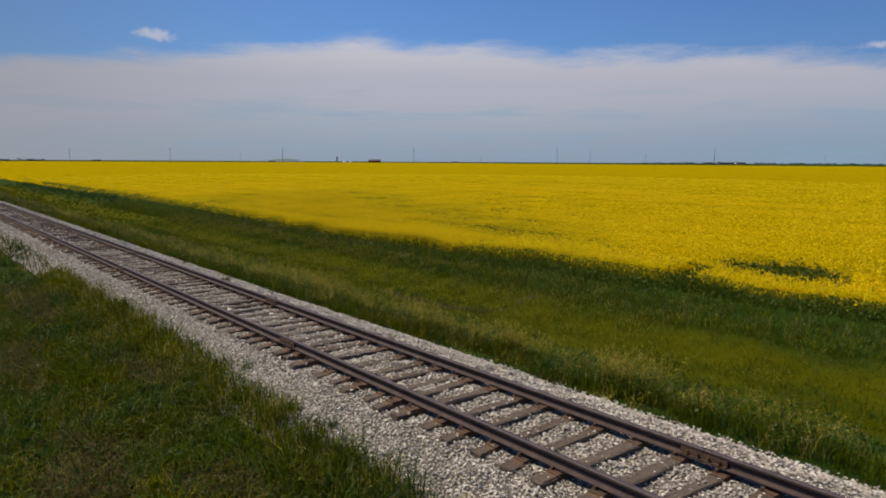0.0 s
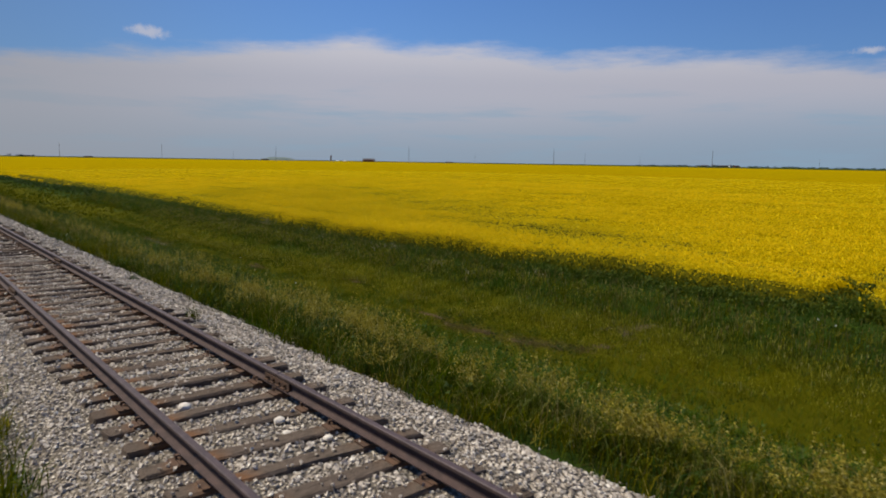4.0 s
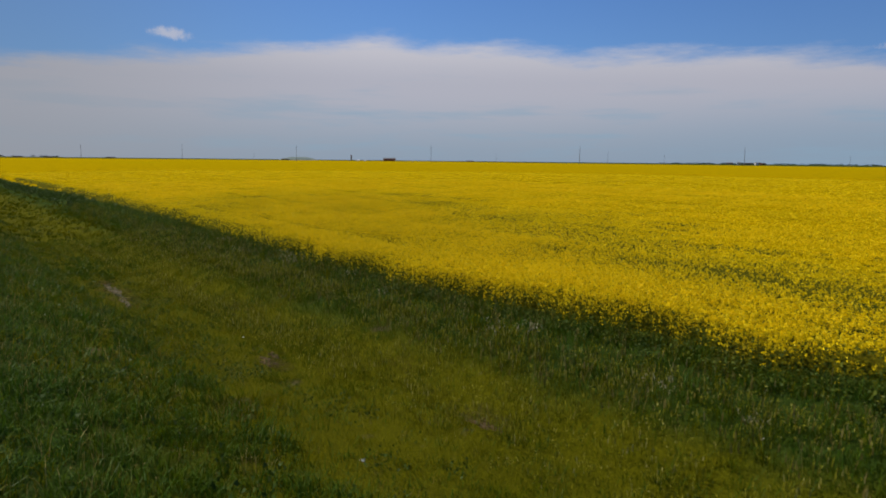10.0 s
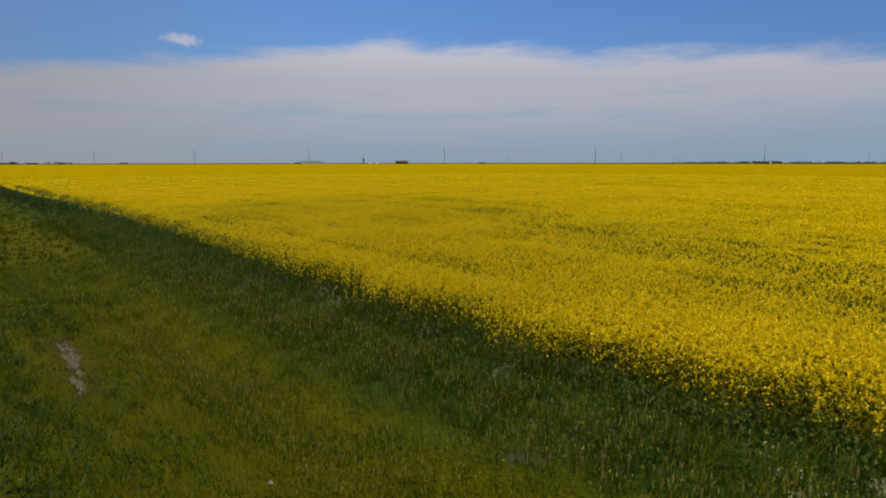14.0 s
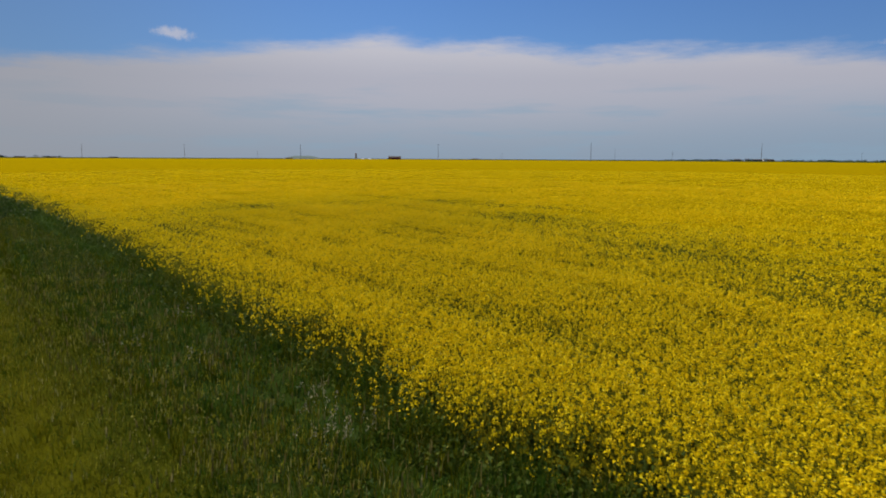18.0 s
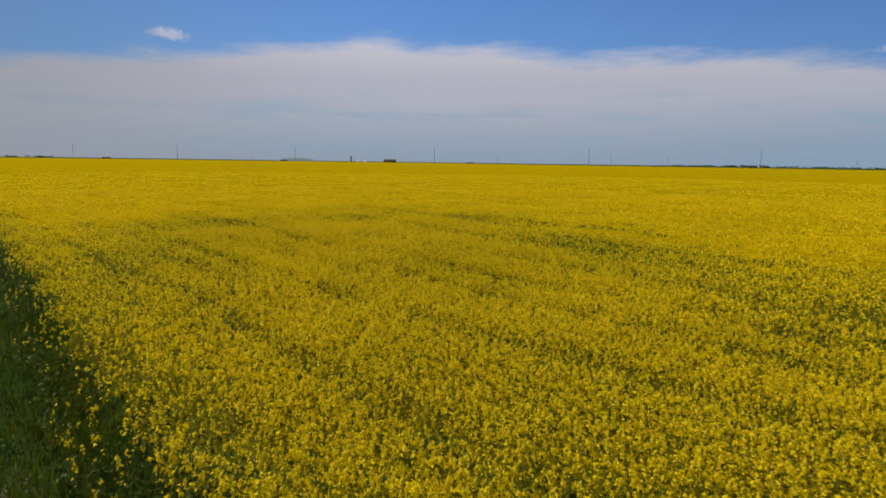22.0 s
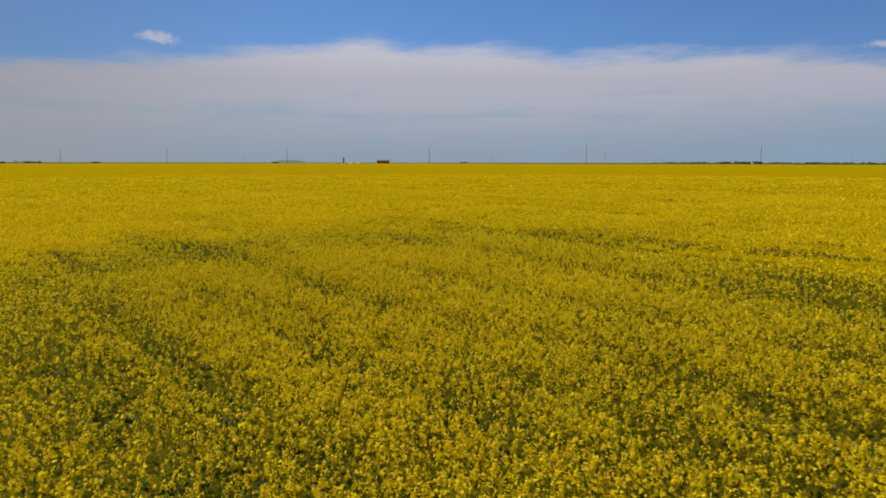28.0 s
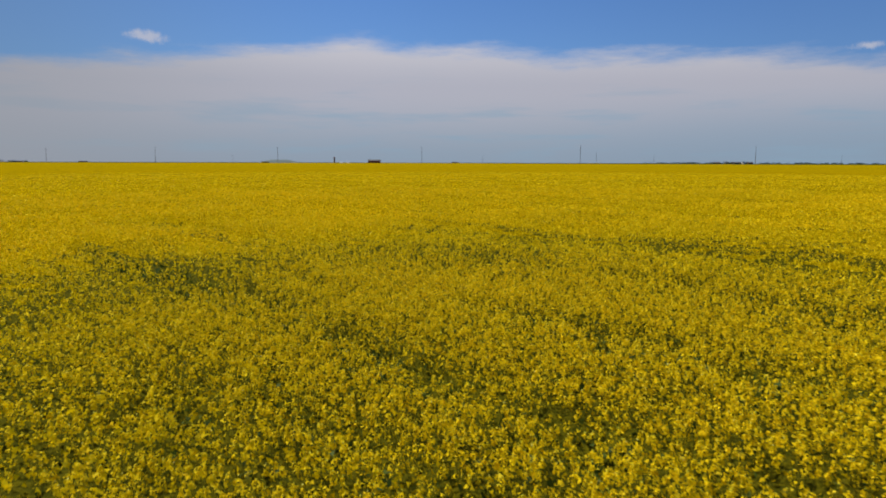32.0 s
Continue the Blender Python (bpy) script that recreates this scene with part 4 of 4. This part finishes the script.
def crop(d0, d1, plants, heads, k, head_r, petal, spread, extent, thin_low=0.06, drop=0.2, stems=False, long=1.6, loose=0.45):
    """Flowering plants in the band d0 to d1 round the middle line: racemes of k petals."""
    (xa, xb), (ya, yb) = extent

    def keep(x, y):
        d = far_from_middle(x, y) + rng.uniform(-2.5, 2.5, len(x)) * (1 + (d0 + d1) / 60)
        return ((d >= d0) & (d < d1) & in_sight(x, y)) * (0.64 + 0.36 * lump(x, y, 0.55, 64)) * (thin_low * (y > crop_edge(x) - np.interp(x, (-56, -49), (0.9, 0.4))) * ((fullness(x, y) > 0.12) | (y < crop_edge(x))) + (1 - thin_low) * fullness(x, y))

    x, y = even(xa, xb, ya, yb, plants ** -0.5, keep)
    n = len(x)
    px, py = np.repeat(x, heads) + rng.normal(0, spread, n * heads), np.repeat(y, heads) + rng.normal(0, spread, n * heads)
    full = np.repeat(fullness(x, y), heads)
    z = top_z(px, py) + heights(px, py, 0.6, 0.065, 65) - 0.18 * (1 - full) - np.repeat(np.abs(rng.normal(0, 0.06, n)), heads) - rng.uniform(0, 1, n * heads) ** 1.5 * drop + 0.04
    z -= 0.28 * rng.random(len(z)) * np.clip(1 - (py - crop_edge(px)) / 0.5, 0, 1)
    c = np.stack([px, py, z], -1)
    v, f = petals_on(c, head_r * rng.uniform(0.65, 1.25, len(c)), k, petal, long, loose)
    pieces = [(v, f, 0)]
    if stems:
        low = 0.25 + rng.random(len(c)) * 0.3
        foot = c - np.stack([rng.normal(0, 0.05, len(c)), rng.normal(0, 0.05, len(c)), low], -1)
        az = rng.uniform(0, 6.28, len(c))
        side = np.stack([np.cos(az), np.sin(az), 0 * az], -1) * 0.005
        v = np.stack([foot - side, foot + side, c], 1).reshape(-1, 3)
        pieces.append((v, np.arange(len(v)).reshape(-1, 3), 1))
        m = rng.random(len(c)) < 0.35
        lp = c[m] - np.stack([rng.normal(0, 0.07, m.sum()), rng.normal(0, 0.07, m.sum()), rng.uniform(0.25, 0.5, m.sum())], -1)
        v, f = flecks(lp, 0.055 * rng.uniform(0.5, 1.2, len(lp)), 1.2, 0.3)
        pieces.append((v, f, 2))
        # the unopened buds at the tip of each raceme
        tip = c + np.array([0, 0, 1.0]) * head_r * long + rng.normal(0, 0.006, (len(c), 3))
        v, f = flecks(tip, 0.013 * rng.uniform(0.7, 1.2, len(c)), 1.0, 1.0)
        pieces.append((v, f, 3))
        # side shoots that flower below the tops
        fill = np.repeat(c, 4, 0) + rng.normal(0, 1, (4 * len(c), 3)) * np.array([0.045, 0.045, 0.03])
        fill[:, 2] -= rng.uniform(0.07, 0.34, len(fill))
        v, f = flecks(fill, 0.029 * rng.uniform(0.5, 1.1, len(fill)), 1.2, 0.5)
        pieces.append((v, f, 0))
    return pieces


CROP_SET = [PETAL, CANOLA_STEM, CANOLA_LEAF, CANOLA_BUD]
stuff("canola_plants", crop(-9, 6.4, 108, 1, 15, 0.031, 0.0172, 0.012, ((-95, -26), (16.5, 47)), stems=True, drop=0.16, long=1.7, loose=0.5, thin_low=0.14), CROP_SET,
      "flowering yellow canola plants with green stems and leaves", "canola plants")
stuff("canola_plants", crop(6.4, 22, 80, 1, 4, 0.034, 0.032, 0.012, ((-120, -10), (16.5, 58)), drop=0.18, long=2.0), CROP_SET,
      "flowering yellow canola plants with green stems and leaves", "canola plants")
stuff("canola_plants", crop(22, 48, 16, 3, 3, 0.040, 0.042, 0.10, ((-145, 2), (16.5, 90)), drop=0.14, loose=0.6), CROP_SET,
      "flowering yellow canola plants further into the field", "canola plants")
stuff("canola_plants", crop(48, 120, 4.5, 3, 1, 0.06, 0.075, 0.16, ((-210, 2), (16.5, 150)), drop=0.12, loose=0.6), CROP_SET,
      "flowering yellow canola plants further into the field", "canola plants")


def edge_plants(x0, x1, deep, per_m2):
    """Racemes that close the front of the crop along the verge."""
    x = rng.uniform(x0, x1, int((x1 - x0) * deep * per_m2))
    y = crop_edge(x) - 0.1 + rng.random(len(x)) * deep
    m = rng.random(len(x)) < np.clip(fullness(x, y) * 1.3, 0, 1)
    x, y = x[m], y[m]
    c = np.stack([x, y, top_z(x, y) - rng.uniform(0, 1, len(x)) ** 1.6 * 0.26 + 0.03], -1)
    v, f = petals_on(c, 0.034 * rng.uniform(0.7, 1.2, len(c)), 4, 0.030, 1.7, 0.5)
    return v, f, 0


stuff("canola_plants", [edge_plants(-46, 0, 4.5, 75)], CROP_SET, "flowering yellow canola plants along the verge", "canola plants")


def under_z(x, y):
    """Leaves and stems below the flowers, rising from the ground at the edge of the crop."""
    rise = np.clip((y - crop_edge(x) - 0.15) / 1.2, 0, 1)
    rise = rise * rise * (3 - 2 * rise)
    g = ground_z(x, y) - 0.12
    tall = top_z(x, y) - 0.38 - 0.35 * (1 - np.clip(fullness(x, y) + 1 - rise, 0, 1)) + heights(x, y, 0.9, 0.05, 71)
    return g + (np.maximum(tall, g) - g) * rise


under = sheet("canola_understory", lines([(-180, -95, 1.2), (-95, -25, 0.35), (-25, 5, 0.6)]), lines([(16.6, 23.5, 0.2), (23.5, 45, 0.4), (45, 126, 1.2)]), under_z, UNDER)
tagged(under, "dark green lower leaves and stems of the canola crop", "crop foliage", kind="stuff")


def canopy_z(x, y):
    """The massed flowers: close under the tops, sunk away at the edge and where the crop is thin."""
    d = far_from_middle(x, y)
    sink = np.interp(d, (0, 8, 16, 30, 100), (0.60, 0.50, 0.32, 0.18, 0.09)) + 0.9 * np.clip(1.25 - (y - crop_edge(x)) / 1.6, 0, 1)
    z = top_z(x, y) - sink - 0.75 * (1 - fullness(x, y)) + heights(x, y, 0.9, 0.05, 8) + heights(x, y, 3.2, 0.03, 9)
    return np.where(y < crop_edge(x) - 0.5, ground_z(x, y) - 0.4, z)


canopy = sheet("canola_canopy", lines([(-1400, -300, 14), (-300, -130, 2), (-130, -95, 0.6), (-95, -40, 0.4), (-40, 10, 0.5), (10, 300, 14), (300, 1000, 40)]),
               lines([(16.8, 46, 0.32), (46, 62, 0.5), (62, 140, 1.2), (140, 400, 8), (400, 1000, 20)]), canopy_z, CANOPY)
tagged(canopy, "dense flowering yellow canola crop reaching to the horizon", "crop field", kind="stuff")


def open_leaves(x0, x1, y0, y1, per_m2, size, limit):
    """Broad leaves that show along the crop's edge and in its gaps."""
    x, y = scatter(x0, x1, y0, y1, per_m2, lambda x, y: (fullness(x, y) < limit) * (y > crop_edge(x) - 0.9) * in_sight(x, y) * (0.4 + 0.6 * lump(x, y, 1.2, 77)))
    p = np.stack([x, y, np.maximum(under_z(x, y), ground_z(x, y) + 0.1) + rng.uniform(-0.05, 0.30, len(x))], -1)
    v, f = flecks(p, size * rng.uniform(0.5, 1.1, len(p)), 1.3, 0.8)
    return v, f, 0


def face_leaves(x0, x1, per_m, size):
    """Stem leaves on the front of the crop towards the verge."""
    x = rng.uniform(x0, x1, int((x1 - x0) * per_m))
    y = crop_edge(x) - 0.25 + rng.uniform(0, 1.1, len(x))
    p = np.stack([x, y, np.maximum(under_z(x, y), ground_z(x, y) + 0.1) + rng.uniform(0.0, 0.14, len(x))], -1)
    v, f = flecks(p, size * rng.uniform(0.5, 1.1, len(p)), 1.3, 0.8)
    return v, f, 0


stuff("canola_leaves", [face_leaves(-62, 0, 260, 0.055), open_leaves(-92, -26, 17.5, 42, 170, 0.055, 0.55), open_leaves(-130, -92, 18, 50, 25, 0.11, 0.5), open_leaves(-30, -2, 18.5, 29, 210, 0.07, 0.55)], [CANOLA_LEAF],
      "blue-green canola leaves in gaps and along the crop's edge", "crop leaves")


def at_edge(x, y):
    """1 along the foot of the crop."""
    return np.clip(1.3 - np.abs(y - crop_edge(x) + 0.25) / 0.5, 0, 1)


stuff("crop_edge_grass", [
    turf(-75, 0, 18.2, 22.4, 330, 0.36, 0.78, 0.014, 6, 0.7, 73, 1.6, thin=at_edge, seg=False),
    turf(-75, 0, 18.2, 22.4, 200, 0.36, 0.80, 0.012, 1, 0.7, 74, 1.2, thin=at_edge, seg=False),
    turf(-75, 0, 18.2, 22.4, 40, 0.45, 0.85, 0.008, 2, 0.6, 75, 1.0, thin=at_edge, seg=False),
], GRASS_SET, "rank green grass along the foot of the canola crop", "grass")

# ---- single plants by the track ----
def single_weed(x, y, z, h):
    bx, by = np.full(46, x) + rng.normal(0, 0.05, 46), np.full(46, y) + rng.normal(0, 0.05, 46)
    v, f = blades(bx, by, np.full(46, z), rng.uniform(0.4, 1, 46) * h, np.full(46, 0.012), 0.6)
    ob = new("grass_tuft", mesh_data("grass_tuft", v, f, GRASS_DARK))
    return tagged(ob, "green grass tuft growing in the ballast", "grass tuft", "tufts in the ballast")


for x, y, h in ((-20.6, 1.32, 0.36), (-12.0, -1.75, 0.22), (-9.6, -2.0, 0.26), (-8.6, -1.9, 0.2), (-26.0, 1.9, 0.2), (-14.2, -1.9, 0.2)):
    single_weed(x, y, float(ballast_z(np.array(x), np.array(y))), h)


def pale_stone(x, y, r):
    bm = bmesh.new()
    bmesh.ops.create_icosphere(bm, subdivisions=2, radius=r)
    for v in bm.verts:
        v.co = v.co * (1 + 0.22 * noise.noise(v.co * 9 / r * 0.1 + Vector((x, y, 0)))) * 1.0
        v.co.z *= 0.7
    ob = new("pale_stone", bm_data("pale_stone", bm, STONE))
    ob.location = (x, y, float(ballast_z(np.array(x), np.array(y))) + r * 0.45)
    tagged(ob, "larger whitish stone lying between the rails", "stone", "large stones in the ballast")


for x, y, r in ((-15.38, 0.35, 0.06), (-14.68, 0.52, 0.05), (-15.06, 0.27, 0.045), (-16.28, -0.32, 0.07)):
    pale_stone(x, y, r)


def dry_stalk(x, y, z, az, tall, lean):
    """A bleached dead stalk with a few side twigs."""
    top = Vector((x + math.cos(az) * lean, y + math.sin(az) * lean, z + tall))
    foot = Vector((x, y, z - 0.05))
    ob = tagged(new("dry_stalk"), "bleached dead weed stalk leaning in the grass", "dead stalk", "dead stalks on the bank")
    part("stem", tube("stem", foot, top, 0.009, 0.004, STRAW, 5), ob)
    for k in (0.45, 0.6, 0.78):
        a = foot.lerp(top, k)
        part("twig", tube("twig", a, a + Vector((random.uniform(-0.1, 0.1), random.uniform(-0.1, 0.1), 0.12)), 0.005, 0.002, STRAW, 4), ob)


for x, y, az, tall, lean in ((-26.1, 6.5, 2.4, 0.35, 0.55), (-11.6, 3.6, 0.6, 0.8, 0.25), (-14.0, 5.3, 2.2, 0.6, 0.3), (-8.4, 3.4, 1.0, 0.7, 0.2), (-17.0, 3.9, 3.0, 0.7, 0.3), (-45.9, 16.2, 1.0, 0.6, 0.15), (-46.5, 16.5, 2.0, 0.65, 0.2), (-50.9, 16.9, 1.2, 0.7, 0.2), (-44.1, 17.2, 0.3, 0.6, 0.2)):
    dry_stalk(x, y, float(ground_z(np.array(x), np.array(y))), az, tall, lean)


def pale_weed(x, y, tall, n):
    """A loose clump of tall weed stalks that carry bleached seed heads."""
    bx, by = x + rng.normal(0, 0.20, n), y + rng.normal(0, 0.16, n)
    v, f = blades(bx, by, ground_z(bx, by), rng.uniform(0.7, 1.05, n) * tall, np.full(n, 0.008), 0.35)
    ob = tagged(new("seeding_weed"), "tall weed with bleached seed heads in the green verge", "weed", "seeding weeds before the crop")
    tagged(part("stalks", mesh_data("stalks", v, f, GRASS_OLIVE), ob), kind="stuff")
    top = v.reshape(-1, 5, 3)[:, 4]
    p = np.repeat(top, 9, 0) + rng.normal(0, 1, (9 * n, 3)) * np.array([0.016, 0.016, 0.040])
    v, f = flecks(p, 0.015 * rng.uniform(0.6, 1.2, len(p)), 1.4, 0.3)
    tagged(part("seed_heads", mesh_data("seed_heads", v, f, BLEACHED), ob, "bleached seed heads"), kind="stuff")
    v, f = blades(bx, by, ground_z(bx, by), rng.uniform(0.3, 0.6, n) * tall, np.full(n, 0.022), 0.9)
    tagged(part("leaves", mesh_data("leaves", v, f, WEED_LEAF), ob), kind="stuff")


for x, y, tall, n in ((-52.94, 17.75, 0.90, 14), (-51.56, 17.66, 0.92, 12), (-52.2, 17.5, 0.75, 9), (-37.88, 16.76, 0.85, 12), (-36.94, 16.93, 0.85, 14), (-37.4, 17.6, 0.7, 9), (-32.7, 16.63, 0.65, 14), (-30.65, 16.54, 0.45, 12), (-51.7, 17.47, 0.8, 9),
                      (-59.4, 16.52, 0.75, 9), (-57.4, 17.4, 0.7, 8), (-44.1, 17.2, 0.7, 8), (-47.6, 17.9, 0.7, 9), (-28.4, 18.2, 0.5, 10), (-61.4, 18.3, 0.7, 9)):
    pale_weed(x, y, tall, n)


def white_bloom(x, y, h):
    """A single pale flower head on a stalk in the ditch."""
    z = float(ground_z(np.array(x), np.array(y)))
    ob = tagged(new("white_flower"), "single small white flower standing in the ditch grass", "flower", "white flowers in the ditch")
    ob.location = (x, y, z)
    part("stalk", tube("stalk", (0, 0, -0.03), (0.02, 0.01, h), 0.004, 0.003, GRASS_OLIVE, 5), ob)
    v, f = flecks(np.array((0.02, 0.01, h)) + rng.normal(0, 0.012, (16, 3)), 0.016, 1.0, 1.0)
    part("bloom", mesh_data("bloom", v, f, SIDING_WHITE), ob, "white petals")


for x, y, h in ((-34.1, 10.3, 0.22), (-43.9, 12.2, 0.22), (-17.4, 18.4, 0.4), (-16.8, 18.1, 0.4)):
    white_bloom(x, y, h)


# ---- far things ----
def utility_pole(x, y, tall, thick):
    z = -1.6
    ob = tagged(new("utility_pole"), "tall grey wooden utility pole beyond the crop", "utility pole", "utility poles along the field")
    ob.location = (x, y, z)
    part("pole", tube("pole", (0, 0, 0), (0, 0, tall), thick, thick * 0.7, POLE_WOOD), ob)
    turn = pose(0, 0, tall - 1.2, 0, 0, 35)
    part("crossarm", box("crossarm", (thick * 0.6, 2.4, 0.16), POLE_WOOD, bevel=0.02), ob, m=turn)
    for s in (-1.05, 0, 1.05):
        part("insulator", tube("insulator", (0, s, 0.08), (0, s, 0.36), 0.07, 0.05, SIDING_WHITE), ob, "pale insulator", turn)


for k, (x, y) in enumerate(((-1330, 121), (-1180, 224), (-1033, 325), (-885, 427), (-730, 534), (-579, 638), (-432, 739), (-282, 842))):
    utility_pole(x, y, 21.0 + (k % 3) * 0.5, 0.26)
for x, y, tall in ((-1543, 1380, 24), (-1312, 1594, 34), (-1189, 1684, 26), (-793, 1891, 26), (-2050, 860, 24)):
    utility_pole(x, y, tall, 0.3)


def building(name, x, y, turn, long, wide, tall, roof, wall_mat, roof_mat, label, windows=3):
    ob = tagged(new(name), label, "farm building")
    ob.matrix_basis = pose(x, y, -1.5, 0, 0, turn)
    part("wall", box("wall", (long, wide, tall), wall_mat, (0, 0, tall / 2)), ob)
    bm = bmesh.new()
    e = 0.4
    v = [bm.verts.new(p) for p in ((-long / 2 - e, -wide / 2 - e, tall), (long / 2 + e, -wide / 2 - e, tall), (long / 2 + e, wide / 2 + e, tall), (-long / 2 - e, wide / 2 + e, tall),
                                   (-long / 2 - e, 0, tall + roof), (long / 2 + e, 0, tall + roof))]
    for q in ((0, 1, 5, 4), (2, 3, 4, 5), (0, 4, 3), (1, 2, 5), (3, 2, 1, 0)):
        bm.faces.new([v[k] for k in q])
    part("roof", bm_data("roof", bm, roof_mat), ob)
    for k in range(windows):
        part("window", box("window", (1.2, 0.12, 1.2), PANE, ((k + 0.5) / windows * long - long / 2, -wide / 2 - 0.03, tall * 0.6)), ob)


building("barn", -1267, 828, 53, 25, 11, 5.6, 2.6, BARN_RED, ROOF_DARK, "long dull red barn far beyond the crop", 4)
building("shed", -1544, 918, 50, 7, 5, 2.2, 0.9, SIDING_WHITE, SIDING_WHITE, "small white shed beside the far barn", 1)
building("shed", -1535, 932, 50, 6, 5, 2.0, 0.8, SIDING_WHITE, SIDING_WHITE, "small white shed beside the far barn", 1)
for k, (x, y, l, wm) in enumerate(((-1418, 2414, 22, ROOF_DARK), (-1392, 2432, 12, SIDING_WHITE), (-1362, 2450, 30, ROOF_DARK), (-1340, 2462, 14, SIDING_WHITE), (-1322, 2470, 18, BARN_RED))):
    building("farmhouse" if k % 2 else "barn", x, y, 30 + 9 * k, l, 10, 5.0 + k % 2, 2.5, wm, ROOF_DARK, "distant farmyard building among trees", 2)
for k, (x, y) in enumerate(((-2405, 291), (-2394, 368), (-2363, 531), (-2196, 1030), (-1861, 1548))):
    building("shed", x, y, 60 + 7 * k, 24, 9, 3.2, 1.2, ROOF_DARK, ROOF_DARK, "low dark farm shed on the horizon", 2)

tower = tagged(new("feed_tower"), "narrow dark feed tower on the horizon", "tower")
tower.location = (-1395, 811, -1.5)
part("shaft", box("shaft", (2.4, 2.4, 12), ROOF_DARK, (0, 0, 6), 0.2), tower)
part("cap", box("cap", (3.2, 3.2, 2.2), BARN_RED, (0, 0, 12.6), 0.4), tower)


def far_hill(x, y, long, wide, tall):
    a = np.linspace(-1, 1, 41)
    v, f = [], []
    gx, gy = np.meshgrid(a, a, indexing="ij")
    r = np.clip(1 - np.hypot(gx, gy), 0, 1)
    z = tall * np.clip(r * 1.7, 0, 1) ** 0.8 - 2.2 + heights(gx, gy, 0.5, 0.5, 81) * (r > 0)
    t = radians(64)
    wx, wy = gx * long, gy * wide
    v = np.stack([x + wx * math.cos(t) - wy * math.sin(t), y + wx * math.sin(t) + wy * math.cos(t), z], -1).reshape(-1, 3)
    i = np.arange(41 * 41).reshape(41, 41)
    f = np.stack([i[:-1, :-1], i[1:, :-1], i[1:, 1:], i[:-1, 1:]], -1).reshape(-1, 4)
    ob = new("far_hill", mesh_data("far_hill", v, f, FAR_HILL, smooth=True))
    tagged(ob, "low grey-green mound on the far horizon", "hill", kind="structure")


far_hill(-2345, 1152, 72, 50, 11)


def far_trees(name, spots, size, label):
    """Distant belts of trees: crowns of many leaf clumps along a line."""
    pts = []
    for (x0, y0), (x1, y1), tall in spots:
        n = max(3, int(math.hypot(x1 - x0, y1 - y0) / 6))
        s = rng.uniform(0, 1, n)
        cx, cy = x0 + (x1 - x0) * s, y0 + (y1 - y0) * s + rng.normal(0, 8, n)
        h = tall * rng.uniform(0.55, 1.15, n)
        k = 26
        q = np.stack([np.repeat(cx, k), np.repeat(cy, k), np.repeat(h, k) * rng.uniform(0.05, 1, n * k) - 1.5], -1)
        q[:, :2] += rng.normal(0, 3.2, (n * k, 2))
        pts.append(q)
    p = np.concatenate(pts)
    v, f = flecks(p, size * rng.uniform(0.6, 1.2, len(p)), 1.0, 0.2)
    tagged(new(name, mesh_data(name, v, f, FAR_TREES)), label, "tree belt", kind="stuff")


far_trees("far_tree_belt", [((-1990, 2790), (-1750, 2940), 6), ((-1700, 2970), (-1600, 3024), 5), ((-1560, 3040), (-1240, 3184), 6.5), ((-1240, 3184), (-700, 3340), 6),
                            ((-1432, 2408), (-1320, 2480), 7), ((-2420, 200), (-2410, 290), 6), ((-2398, 340), (-2390, 380), 6)], 1.7, "thin dark tree belt along the horizon")
